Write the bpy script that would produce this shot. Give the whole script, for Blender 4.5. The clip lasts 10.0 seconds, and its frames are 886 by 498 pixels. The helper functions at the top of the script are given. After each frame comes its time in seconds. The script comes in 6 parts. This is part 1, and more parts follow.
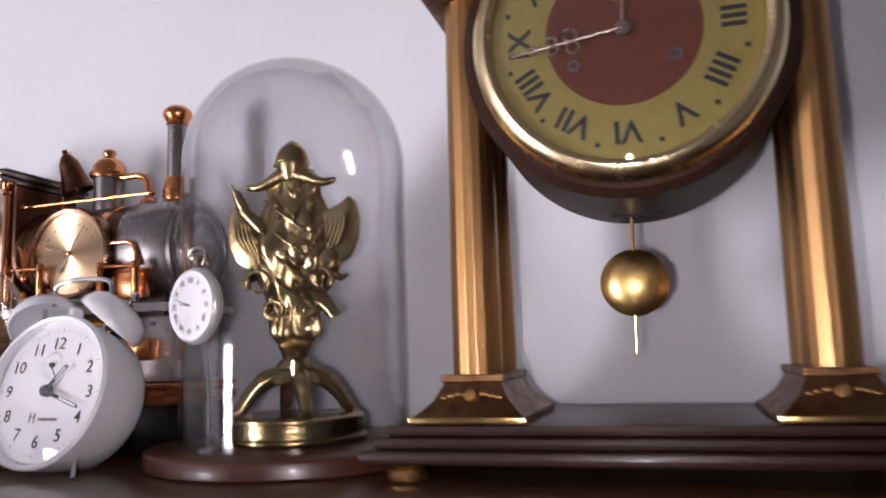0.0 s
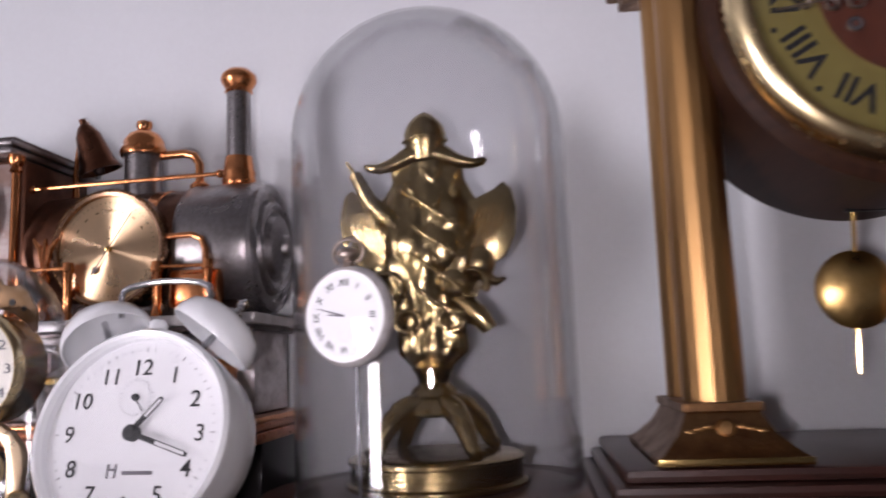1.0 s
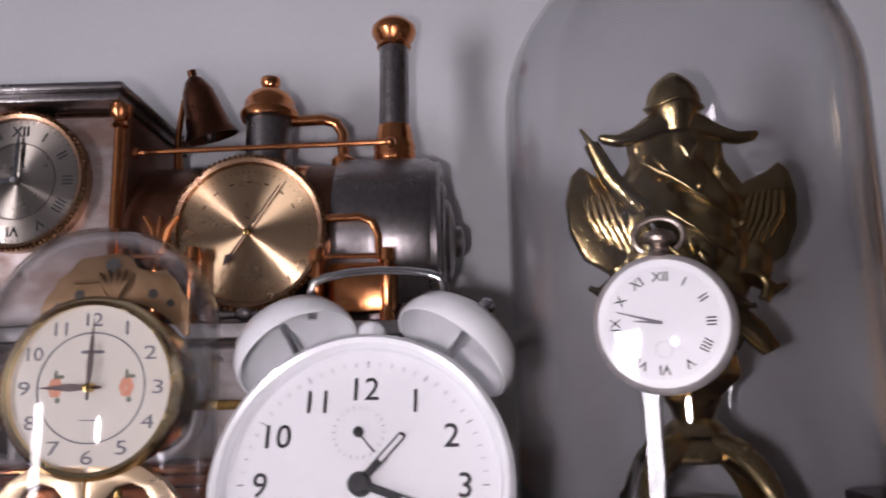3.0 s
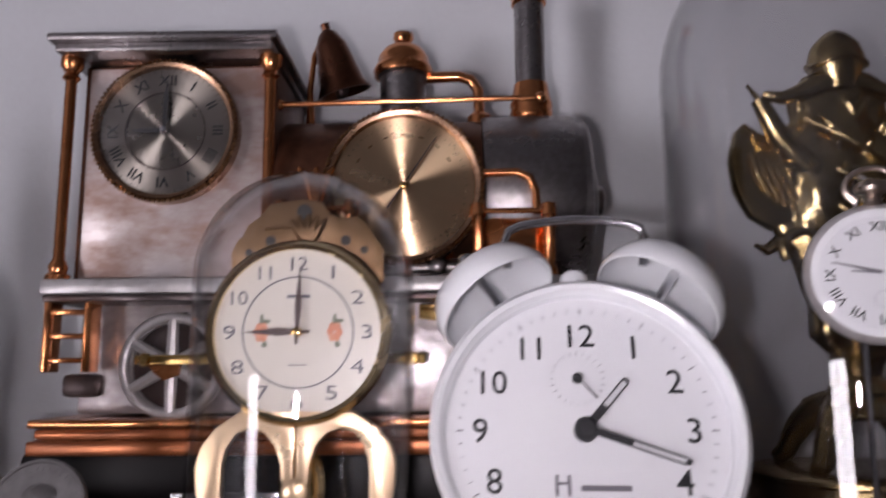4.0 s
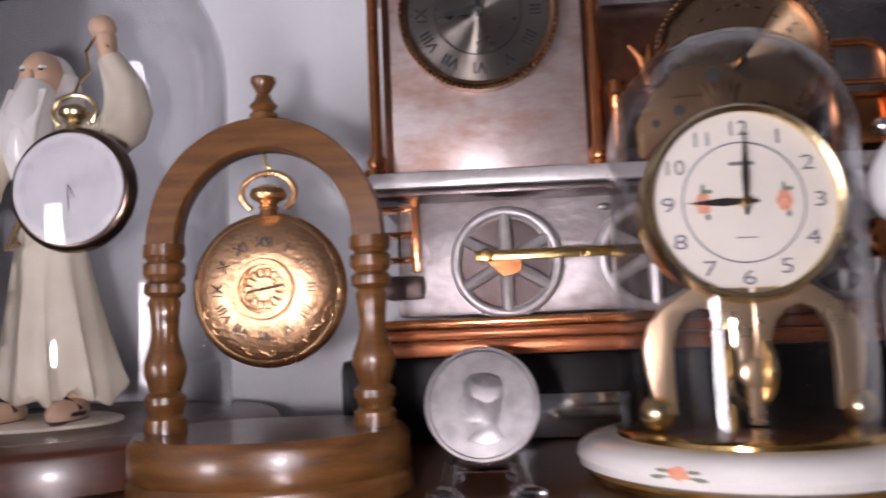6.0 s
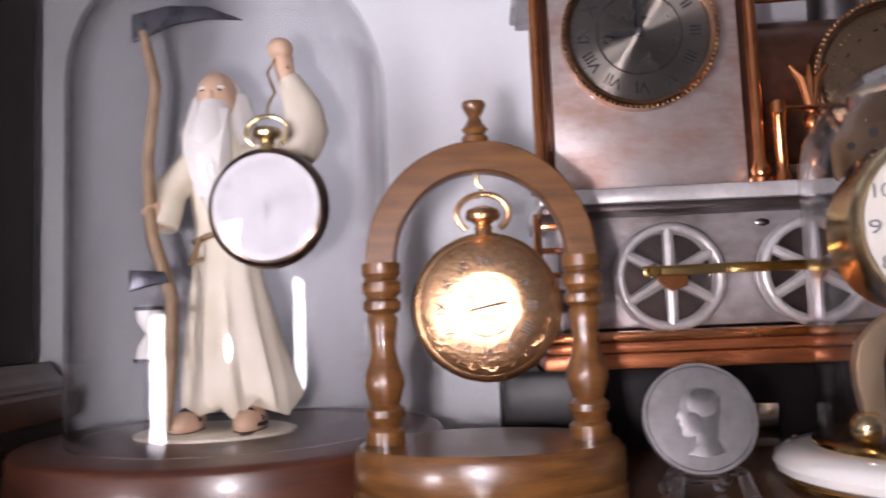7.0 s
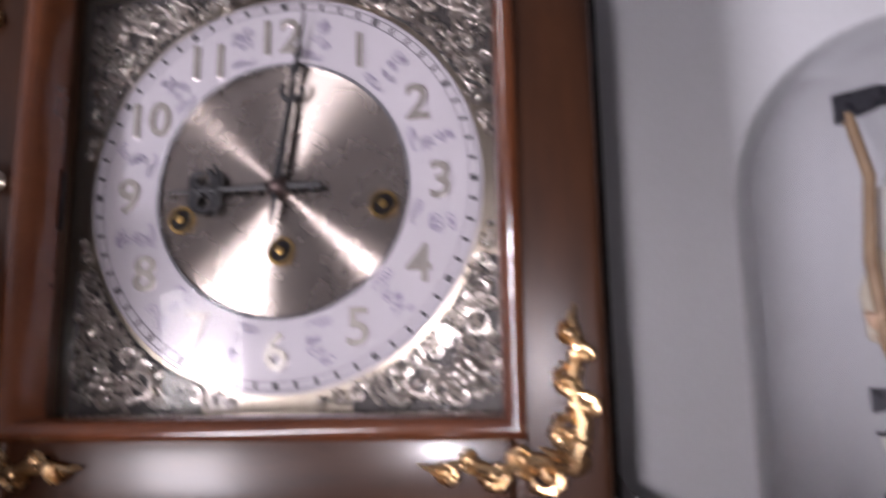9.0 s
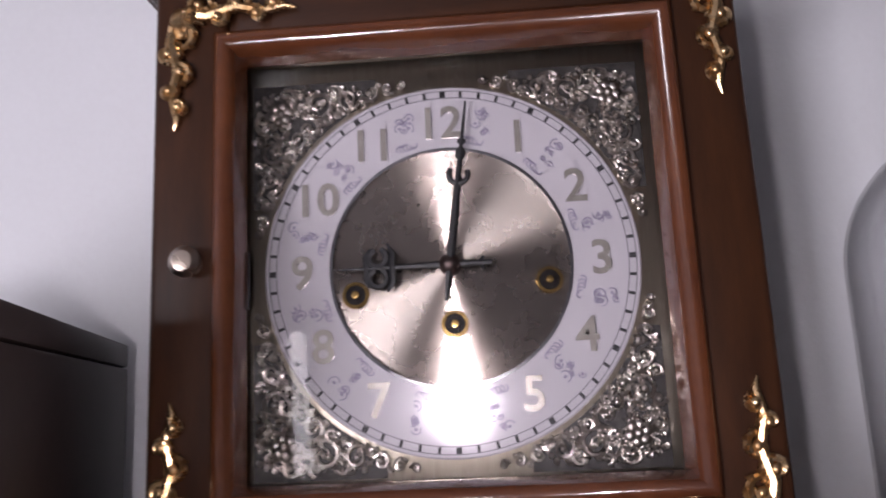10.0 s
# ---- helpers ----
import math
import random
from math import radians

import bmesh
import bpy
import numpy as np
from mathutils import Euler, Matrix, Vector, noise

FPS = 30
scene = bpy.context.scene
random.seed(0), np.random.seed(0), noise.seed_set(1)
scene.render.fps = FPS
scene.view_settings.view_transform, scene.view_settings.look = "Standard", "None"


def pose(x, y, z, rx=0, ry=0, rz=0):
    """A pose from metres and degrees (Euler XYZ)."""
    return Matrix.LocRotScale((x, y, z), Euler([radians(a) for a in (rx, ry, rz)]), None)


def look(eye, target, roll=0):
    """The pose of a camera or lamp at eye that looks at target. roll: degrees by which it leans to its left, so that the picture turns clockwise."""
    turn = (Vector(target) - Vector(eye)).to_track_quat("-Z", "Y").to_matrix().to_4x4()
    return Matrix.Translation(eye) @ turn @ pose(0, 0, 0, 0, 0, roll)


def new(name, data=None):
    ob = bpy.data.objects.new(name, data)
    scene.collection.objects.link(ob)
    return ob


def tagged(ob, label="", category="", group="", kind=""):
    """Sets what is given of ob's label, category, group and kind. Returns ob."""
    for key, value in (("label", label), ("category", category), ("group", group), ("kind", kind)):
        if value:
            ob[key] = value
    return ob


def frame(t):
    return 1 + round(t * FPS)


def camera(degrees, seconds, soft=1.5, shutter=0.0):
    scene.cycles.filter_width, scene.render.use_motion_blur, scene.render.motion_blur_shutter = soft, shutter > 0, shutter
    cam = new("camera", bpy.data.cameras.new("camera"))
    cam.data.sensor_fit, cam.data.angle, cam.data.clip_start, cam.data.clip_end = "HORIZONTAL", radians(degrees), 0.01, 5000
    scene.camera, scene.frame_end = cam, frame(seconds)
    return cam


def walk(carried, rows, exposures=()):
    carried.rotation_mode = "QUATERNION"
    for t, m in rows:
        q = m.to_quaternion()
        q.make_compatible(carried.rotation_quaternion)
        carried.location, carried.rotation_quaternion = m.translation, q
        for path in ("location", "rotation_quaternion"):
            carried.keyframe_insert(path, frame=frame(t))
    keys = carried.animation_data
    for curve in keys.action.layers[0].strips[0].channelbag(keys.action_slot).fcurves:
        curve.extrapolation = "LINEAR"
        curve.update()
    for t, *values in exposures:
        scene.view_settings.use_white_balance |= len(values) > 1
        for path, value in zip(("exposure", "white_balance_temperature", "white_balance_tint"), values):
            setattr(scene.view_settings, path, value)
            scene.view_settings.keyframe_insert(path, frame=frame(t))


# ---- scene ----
cam = camera(59.3, 10.0, soft=1.8, shutter=0.5)
PATH = [
    (0, (-0.012, 0.069, 0.162), (-0.553, 1.978, 0.417), -1.7),
    (0.5, (-0.094, 0.104, 0.17), (-0.52, 2.034, 0.475), -1.2),
    (1, (-0.195, 0.129, 0.171), (-0.42, 2.096, 0.451), -2.2),
    (1.5, (-0.239, 0.182, 0.17), (-0.435, 2.143, 0.51), -1.0),
    (2, (-0.27, 0.21, 0.175), (-0.489, 2.169, 0.515), 0.0),
    (2.2, (-0.282, 0.218, 0.171), (-0.449, 2.18, 0.522), 0.6),
    (3.3, (-0.361, 0.216, 0.172), (-0.382, 2.184, 0.528), -1.4),
    (3.5, (-0.374, 0.216, 0.172), (-0.372, 2.186, 0.516), -1.4),
    (4, (-0.413, 0.22, 0.161), (-0.442, 2.195, 0.477), -0.4),
    (4.5, (-0.439, 0.229, 0.151), (-0.45, 2.215, 0.39), -1.0),
    (5, (-0.477, 0.23, 0.147), (-0.475, 2.221, 0.338), -1.4),
    (5.5, (-0.515, 0.219, 0.143), (-0.534, 2.212, 0.31), -2.0),
    (6, (-0.544, 0.24, 0.144), (-0.619, 2.23, 0.322), -2.4),
    (6.2, (-0.555, 0.247, 0.149), (-0.663, 2.236, 0.332), -2.3),
    (7.3, (-0.633, 0.218, 0.153), (-0.72, 2.21, 0.335), -2.2),
    (7.5, (-0.655, 0.212, 0.157), (-0.697, 2.206, 0.337), -2.8),
    (8, (-0.722, 0.193, 0.154), (-0.815, 2.188, 0.275), -2.6),
    (8.5, (-0.795, 0.229, 0.158), (-0.981, 2.209, 0.364), -2.8),
    (8.6, (-0.807, 0.235, 0.16), (-1.019, 2.207, 0.418), -2.6),
    (9, (-0.841, 0.241, 0.176), (-1.135, 2.186, 0.536), -0.9),
    (9.1, (-0.858, 0.238, 0.177), (-1.106, 2.18, 0.586), -1.0),
    (9.5, (-0.906, 0.222, 0.196), (-1.03, 2.185, 0.558), -2.0),
    (10, (-0.933, 0.198, 0.201), (-1.048, 2.16, 0.574), -2.7),
]
walk(cam, [(t, look(eye, target, roll)) for t, eye, target, roll in PATH],
     exposures=[(0, 1.4), (1.0, 1.0), (2.2, 0.45), (3.4, 0.15), (4.5, 0.08), (5.4, 0.22), (6.2, 0.75), (7.5, 1.2), (8.5, 1.1), (9.2, 0.55), (10, 0.5)])

# world, window and room light
world = bpy.data.worlds.new("world")
scene.world = world
world.use_nodes = True
_sky = world.node_tree.nodes.new("ShaderNodeTexSky")
_sky.sky_type, _sky.sun_disc = "NISHITA", False
_sky.sun_elevation, _sky.sun_rotation = radians(35), radians(200)
world.node_tree.links.new(_sky.outputs[0], world.node_tree.nodes["Background"].inputs[0])
world.node_tree.nodes["Background"].inputs[1].default_value = 0.1

SHELF = 0.094      # top of the shelf
WALL = 0.64        # face of the wall behind the shelf


def area_lamp(name, at, towards, sx, sy, watts, colour):
    data = bpy.data.lights.new(name, "AREA")
    data.shape, data.size, data.size_y = "RECTANGLE", sx, sy
    data.energy, data.color = watts, colour
    ob = new(name, data)
    ob.matrix_world = look(at, towards)
    return ob


# daylight through the window of the room
area_lamp("window_light", (-2.40, -1.93, -0.45), (-2.40, 0.0, -0.45), 0.66, 1.44, 56, (0.97, 0.90, 1.0))
# ---- materials ----
def material(name, colour, rough=0.5, metal=0.0, colour2=None, scale=40.0, detail=4.0, bump=0.0, bump_scale=200.0,
             stretch=(1, 1, 1), coat=0.0, spec=0.5, rough_var=0.0, contrast=0.5, coat_rough=0.08):
    """A principled material with two scales of variation."""
    m = bpy.data.materials.new(name)
    m.use_nodes = True
    nt = m.node_tree
    n, l = nt.nodes, nt.links
    bsdf = n["Principled BSDF"]
    bsdf.inputs["Base Color"].default_value = (*colour, 1)
    bsdf.inputs["Roughness"].default_value = rough
    bsdf.inputs["Metallic"].default_value = metal
    bsdf.inputs["Specular IOR Level"].default_value = spec
    bsdf.inputs["Coat Weight"].default_value = coat
    bsdf.inputs["Coat Roughness"].default_value = coat_rough
    co = n.new("ShaderNodeTexCoord")
    mp = n.new("ShaderNodeMapping")
    mp.inputs["Scale"].default_value = stretch
    l.new(co.outputs["Object"], mp.inputs[0])
    big = n.new("ShaderNodeTexNoise")
    big.inputs["Scale"].default_value, big.inputs["Detail"].default_value = scale, detail
    l.new(mp.outputs[0], big.inputs["Vector"])
    fine = n.new("ShaderNodeTexNoise")
    fine.inputs["Scale"].default_value, fine.inputs["Detail"].default_value = bump_scale, 3
    l.new(mp.outputs[0], fine.inputs["Vector"])
    mixf = n.new("ShaderNodeMath")
    mixf.operation = "MULTIPLY_ADD"
    l.new(fine.outputs[0], mixf.inputs[0])
    mixf.inputs[1].default_value = 0.35
    l.new(big.outputs[0], mixf.inputs[2])
    ramp = n.new("ShaderNodeMapRange")
    ramp.inputs[1].default_value, ramp.inputs[2].default_value = 0.67 - contrast / 2, 0.67 + contrast / 2
    l.new(mixf.outputs[0], ramp.inputs[0])
    if colour2:
        mix = n.new("ShaderNodeMix")
        mix.data_type = "RGBA"
        mix.inputs["A"].default_value, mix.inputs["B"].default_value = (*colour, 1), (*colour2, 1)
        l.new(ramp.outputs[0], mix.inputs["Factor"])
        l.new(mix.outputs["Result"], bsdf.inputs["Base Color"])
    if rough_var:
        rr = n.new("ShaderNodeMapRange")
        rr.inputs[3].default_value, rr.inputs[4].default_value = max(0.02, rough - rough_var), rough + rough_var
        l.new(ramp.outputs[0], rr.inputs[0])
        l.new(rr.outputs[0], bsdf.inputs["Roughness"])
    if bump:
        b = n.new("ShaderNodeBump")
        b.inputs["Strength"].default_value, b.inputs["Distance"].default_value = bump, 0.001
        l.new(fine.outputs[0], b.inputs["Height"])
        l.new(b.outputs[0], bsdf.inputs["Normal"])
    return m


def brushed(name, colour, rough=0.3, aniso=0.8, turned=0.25):
    """Metal turned on a lathe: fine rings and a bow-tie gleam round local Y."""
    m = material(name, colour, rough, 1.0, tuple(c * 0.86 for c in colour), 60, rough_var=0.04)
    n, l = m.node_tree.nodes, m.node_tree.links
    bsdf = n["Principled BSDF"]
    tan = n.new("ShaderNodeTangent")
    tan.direction_type, tan.axis = "RADIAL", "Y"
    l.new(tan.outputs[0], bsdf.inputs["Tangent"])
    bsdf.inputs["Anisotropic"].default_value = aniso
    bsdf.inputs["Anisotropic Rotation"].default_value = turned
    return m


def glass_mat(name, tint=(1, 1, 1), rough=0.0, ior=1.45):
    """Clear glass: glass for looks, its shadow is let through by the objects."""
    m = bpy.data.materials.new(name)
    m.use_nodes = True
    b = m.node_tree.nodes["Principled BSDF"]
    b.inputs["Base Color"].default_value = (*tint, 1)
    b.inputs["Transmission Weight"].default_value = 1
    b.inputs["Roughness"].default_value = rough
    b.inputs["IOR"].default_value = ior
    return m


def thin_glass(name, clear_part, facing_gloss=0.035):
    """A wall of a hand-thin glass shell: light goes straight on, dimmed by clear_part, and the gloss grows towards the
    edge.
    """
    m = bpy.data.materials.new(name)
    m.use_nodes = True
    n, l = m.node_tree.nodes, m.node_tree.links
    n.remove(n["Principled BSDF"])
    lw = n.new("ShaderNodeLayerWeight")
    lw.inputs["Blend"].default_value = 0.5
    power = n.new("ShaderNodeMath")
    power.operation = "POWER"
    l.new(lw.outputs["Facing"], power.inputs[0])
    power.inputs[1].default_value = 3.2
    gloss = n.new("ShaderNodeMath")
    gloss.operation = "MULTIPLY_ADD"
    l.new(power.outputs[0], gloss.inputs[0])
    gloss.inputs[1].default_value, gloss.inputs[2].default_value = 0.80, facing_gloss
    tr, gl, mix = n.new("ShaderNodeBsdfTransparent"), n.new("ShaderNodeBsdfGlossy"), n.new("ShaderNodeMixShader")
    tr.inputs["Color"].default_value = (clear_part, clear_part, clear_part * 1.005, 1)
    gl.inputs["Roughness"].default_value = 0.01
    l.new(gloss.outputs[0], mix.inputs[0])
    l.new(tr.outputs[0], mix.inputs[1])
    l.new(gl.outputs[0], mix.inputs[2])
    l.new(mix.outputs[0], n["Material Output"].inputs["Surface"])
    return m


def lamp_mat(name, colour, strength):
    m = bpy.data.materials.new(name)
    m.use_nodes = True
    b = m.node_tree.nodes["Principled BSDF"]
    b.inputs["Emission Color"].default_value = (*colour, 1)
    b.inputs["Emission Strength"].default_value = strength
    return m


M = dict(
    wall=material("wall_paint", (0.72, 0.735, 0.765), 0.75, 0, (0.67, 0.68, 0.705), 6, bump=0.15, bump_scale=260),
    # grey set to limit the light bounced by the unseen room
    room=material("dimmed_room_paint", (0.31, 0.305, 0.315), 0.8, 0, (0.27, 0.265, 0.275), 2),
    carpet=material("floor_boards", (0.12, 0.09, 0.07), 0.5, 0, (0.08, 0.06, 0.045), 4, stretch=(1, 12, 1)),
    shelf=material("shelf_wood", (0.10, 0.043, 0.020), 0.30, 0, (0.05, 0.021, 0.011), 22, stretch=(1, 14, 14), coat=0.4),
    rosewood=material("rosewood_lacquer", (0.042, 0.013, 0.009), 0.40, 0, (0.020, 0.008, 0.006), 26, stretch=(1, 9, 9), coat=0.15, spec=0.35),
    cherry=material("cherry_lacquer", (0.048, 0.018, 0.0075), 0.32, 0, (0.021, 0.0085, 0.0045), 16, stretch=(7, 7, 1), coat=0.08, coat_rough=0.30, spec=0.26),
    # near-black: holds the shade on the bracket clock's sides and plinth
    shade_wood=material("shade_dark_wood", (0.014, 0.008, 0.006), 0.50, 0, (0.008, 0.005, 0.004), 20, stretch=(9, 9, 1), spec=0.18),
    mahogany=material("mahogany_turned", (0.088, 0.027, 0.012), 0.36, 0, (0.040, 0.012, 0.007), 30, stretch=(1, 1, 7), coat=0.2, coat_rough=0.15),
    oak=material("golden_oak", (0.155, 0.066, 0.017), 0.28, 0, (0.052, 0.020, 0.006), 60, stretch=(1, 1, 6), coat=0.4, bump=0.1, bump_scale=500),
    oak_arch=material("golden_oak_arch", (0.15, 0.065, 0.018), 0.34, 0, (0.05, 0.019, 0.006), 30, stretch=(1, 8, 9), coat=0.1, spec=0.3, bump=0.1, bump_scale=500),
    black=material("black_lacquer", (0.006, 0.005, 0.006), 0.34, 0, (0.009, 0.007, 0.007), 30, spec=0.16),
    rubber=material("black_plastic", (0.02, 0.02, 0.022), 0.5),
    ink=material("black_print", (0.012, 0.012, 0.014), 0.5),
    grey_ink=material("grey_print", (0.16, 0.15, 0.17), 0.6),
    red_ink=material("red_print", (0.66, 0.24, 0.15), 0.6, 0, (0.75, 0.38, 0.24), 500),
    green_ink=material("green_print", (0.20, 0.22, 0.16), 0.6),
    white=material("white_enamel", (0.80, 0.81, 0.83), 0.22, 0, (0.74, 0.75, 0.77), 30, coat=0.6),
    dialwhite=material("white_dial", (0.82, 0.82, 0.83), 0.38, 0, (0.78, 0.78, 0.80), 40, spec=0.4),
    watch_dial=material("worn_white_dial", (0.69, 0.68, 0.69), 0.34, 0, (0.56, 0.55, 0.565), 130, contrast=0.4, spec=0.4),
    cream=material("cream_dial", (0.76, 0.72, 0.64), 0.3, 0, (0.70, 0.66, 0.58), 60),
    porcelain=material("porcelain", (0.82, 0.80, 0.77), 0.12, 0, (0.77, 0.75, 0.71), 40, coat=0.8),
    brass=material("polished_brass", (0.72, 0.50, 0.20), 0.16, 1, (0.55, 0.36, 0.13), 90, rough_var=0.06),
    brass_pale=material("pale_brass", (0.78, 0.62, 0.36), 0.24, 1, (0.78, 0.62, 0.35), 90, rough_var=0.06),
    brass_old=material("aged_brass_casting", (0.57, 0.44, 0.23), 0.20, 1, (0.27, 0.19, 0.08), 60, rough_var=0.06, bump=0.25, bump_scale=420),
    bronze=material("antique_bronze_column", (0.41, 0.235, 0.10), 0.40, 1, (0.40, 0.22, 0.085), 25, stretch=(4, 4, 0.6), rough_var=0.08),
    bronze_dark=material("dark_bronze_base", (0.25, 0.135, 0.06), 0.42, 1, (0.09, 0.042, 0.02), 90, rough_var=0.1, bump=0.4, bump_scale=300),
    copper=material("polished_copper", (0.84, 0.36, 0.155), 0.22, 1, (0.48, 0.175, 0.065), 60, rough_var=0.08),
    copper_wood=material("copper_brown_lacquer", (0.46, 0.145, 0.05), 0.30, 0.6, (0.18, 0.055, 0.022), 35, stretch=(1, 8, 8), rough_var=0.06),
    pewter=material("antique_pewter", (0.40, 0.38, 0.38), 0.32, 1, (0.16, 0.14, 0.14), 35, rough_var=0.1, bump=0.15, bump_scale=350),
    iron=material("dark_iron", (0.13, 0.11, 0.11), 0.36, 0.9, (0.07, 0.045, 0.04), 40, rough_var=0.1),
    panel=material("worn_silver_panel", (0.50, 0.45, 0.44), 0.42, 0.7, (0.32, 0.215, 0.18), 30, contrast=0.35, stretch=(1, 1, 2), rough_var=0.08, bump=0.1),
    steel=material("polished_steel", (0.70, 0.70, 0.71), 0.12, 1, (0.60, 0.60, 0.62), 80, rough_var=0.04),
    silver=material("silver_coin", (0.225, 0.215, 0.215), 0.42, 0.9, (0.15, 0.143, 0.143), 200, rough_var=0.08),
    gold=material("engraved_gold", (0.70, 0.45, 0.24), 0.30, 1, (0.50, 0.29, 0.14), 200, rough_var=0.06, bump=0.25, bump_scale=900),
    gilt=material("gilt_casting", (0.78, 0.56, 0.32), 0.28, 1, (0.42, 0.25, 0.11), 200, rough_var=0.08),
    spandrel=material("antiqued_silver_casting", (0.60, 0.56, 0.51), 0.30, 1, (0.34, 0.30, 0.27), 200, rough_var=0.06),
    dark_metal=material("dark_recess", (0.035, 0.032, 0.032), 0.5, 0.4, (0.06, 0.055, 0.05), 200),
    silver_ring=material("silvered_chapter_ring", (0.70, 0.67, 0.71), 0.11, 0.36, (0.66, 0.63, 0.67), 30, rough_var=0.02),
    gold_face=material("olive_gold_dial", (0.40, 0.325, 0.105), 0.33, 0.6, (0.31, 0.245, 0.075), 60, rough_var=0.06),
    red_face=material("russet_dial_centre", (0.12, 0.036, 0.021), 0.36, 0.2, (0.085, 0.026, 0.015), 70),
    ivory=material("ivory_resin", (0.78, 0.72, 0.60), 0.40, 0, (0.62, 0.55, 0.42), 70, bump=0.25, bump_scale=300),
    wood_stick=material("painted_wood_stick", (0.30, 0.20, 0.11), 0.5, 0, (0.20, 0.12, 0.06), 120),
    rim_dark=material("worn_watch_case", (0.30, 0.22, 0.17), 0.28, 1, (0.12, 0.08, 0.06), 150),
    # the tint puts the shade inside the domes into their glass
    glass=thin_glass("shade_tinted_glass", 0.93),
    crystal=thin_glass("watch_crystal", 0.97),
    acrylic=glass_mat("clear_acrylic", (0.97, 0.98, 1.0), 0.03),
    turned_silver=brushed("turned_silver_dial", (0.58, 0.51, 0.45), 0.27, 1.0),
    turned_champagne=brushed("turned_champagne_dial", (0.80, 0.57, 0.35), 0.29, 1.0),
    turned_grey=brushed("turned_grey_dial", (0.40, 0.36, 0.31), 0.28, 1.0),
    faint_ink=material("faded_print", (0.45, 0.44, 0.48), 0.6),
    flourish_ink=material("violet_grey_print", (0.22, 0.20, 0.27), 0.6),
    numeral_gold=material("satin_gilt_numerals", (0.54, 0.51, 0.46), 0.24, 0.6, (0.38, 0.35, 0.31), 150),
    plate=material("satin_brass_plate", (0.50, 0.45, 0.37), 0.34, 1, (0.40, 0.35, 0.28), 60, stretch=(8, 1, 1), rough_var=0.05),
    cab_ring=brushed("silvered_cab_ring", (0.42, 0.375, 0.325), 0.31, 0.9),
    leg_brass=material("rose_brass_sheet", (0.86, 0.66, 0.44), 0.30, 0.9, (0.74, 0.54, 0.34), 60, rough_var=0.05),
    # dark mottling is uneven pewter plus the shadows behind the wheels
    cast_plate=material("mottled_shaded_pewter", (0.62, 0.59, 0.60), 0.36, 0.65, (0.20, 0.16, 0.15), 26, contrast=0.5, stretch=(1, 1, 1.6), rough_var=0.08, bump=0.3, bump_scale=160),
    steel_warm=material("warm_satin_metal", (0.52, 0.44, 0.38), 0.3, 1, (0.40, 0.33, 0.28), 120, rough_var=0.06),
    cherry_bead=material("cherry_bead_lacquer", (0.11, 0.036, 0.014), 0.18, 0, (0.065, 0.020, 0.009), 20, coat=0.7, coat_rough=0.04),
    cherry_h=material("cherry_lacquer_rail", (0.048, 0.018, 0.0075), 0.32, 0, (0.021, 0.0085, 0.0045), 16, stretch=(1, 7, 7), coat=0.42, coat_rough=0.18, spec=0.34),
    ivory_skin=material("tinted_resin", (0.66, 0.46, 0.32), 0.45, 0, (0.58, 0.38, 0.26), 90),
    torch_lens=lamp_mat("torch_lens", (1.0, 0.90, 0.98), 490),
    bell_bronze=material("dark_bell_bronze", (0.20, 0.085, 0.05), 0.30, 1, (0.09, 0.035, 0.02), 60, rough_var=0.08),
    black_steel=material("blackened_steel", (0.03, 0.032, 0.042), 0.28, 0.6, (0.06, 0.06, 0.075), 120, rough_var=0.06),
    dark_copper=material("dark_patinated_copper", (0.22, 0.095, 0.055), 0.34, 0.85, (0.055, 0.028, 0.020), 26, rough_var=0.08),
    wheel_silver=material("bright_pewter", (0.66, 0.64, 0.64), 0.36, 0.45, (0.40, 0.375, 0.37), 60, rough_var=0.08, bump=0.1, bump_scale=350),
    drum_wood=material("drum_wood", (0.034, 0.014, 0.008), 0.5, 0, (0.019, 0.008, 0.005), 26, stretch=(9, 1, 9), spec=0.14),
    bezel_brown=material("brown_bezel_metal", (0.42, 0.26, 0.16), 0.26, 1, (0.20, 0.11, 0.07), 80, rough_var=0.06),
    gold_satin=material("satin_rose_gold", (0.84, 0.54, 0.32), 0.36, 1, (0.56, 0.32, 0.16), 300, rough_var=0.08, bump=0.3, bump_scale=800),
    pane=thin_glass("clock_door_glass", 0.96, 0.012),
    crown_brass=material("brown_toned_brass", (0.32, 0.205, 0.12), 0.48, 1, (0.22, 0.135, 0.07), 120, rough_var=0.06),
    bob_brass=material("satin_bob_brass", (0.74, 0.50, 0.20), 0.34, 1, (0.56, 0.35, 0.12), 90, rough_var=0.08),
    case_dark=material("dark_stained_case", (0.034, 0.020, 0.018), 0.42, 0, (0.020, 0.012, 0.011), 18, stretch=(1, 9, 9), spec=0.4),
)
# ---- building helpers ----
PI, TAU = math.pi, 2 * math.pi


def mesh_of(bm, name, mat, smooth=True, angle=40):
    bmesh.ops.remove_doubles(bm, verts=bm.verts, dist=1e-6)
    bmesh.ops.recalc_face_normals(bm, faces=bm.faces)
    me = bpy.data.meshes.new(name)
    bm.to_mesh(me)
    bm.free()
    if smooth and len(me.polygons):
        me.polygons.foreach_set("use_smooth", [True] * len(me.polygons))
        me.set_sharp_from_angle(angle=radians(angle))
    me.materials.append(M[mat] if isinstance(mat, str) else mat)
    return me


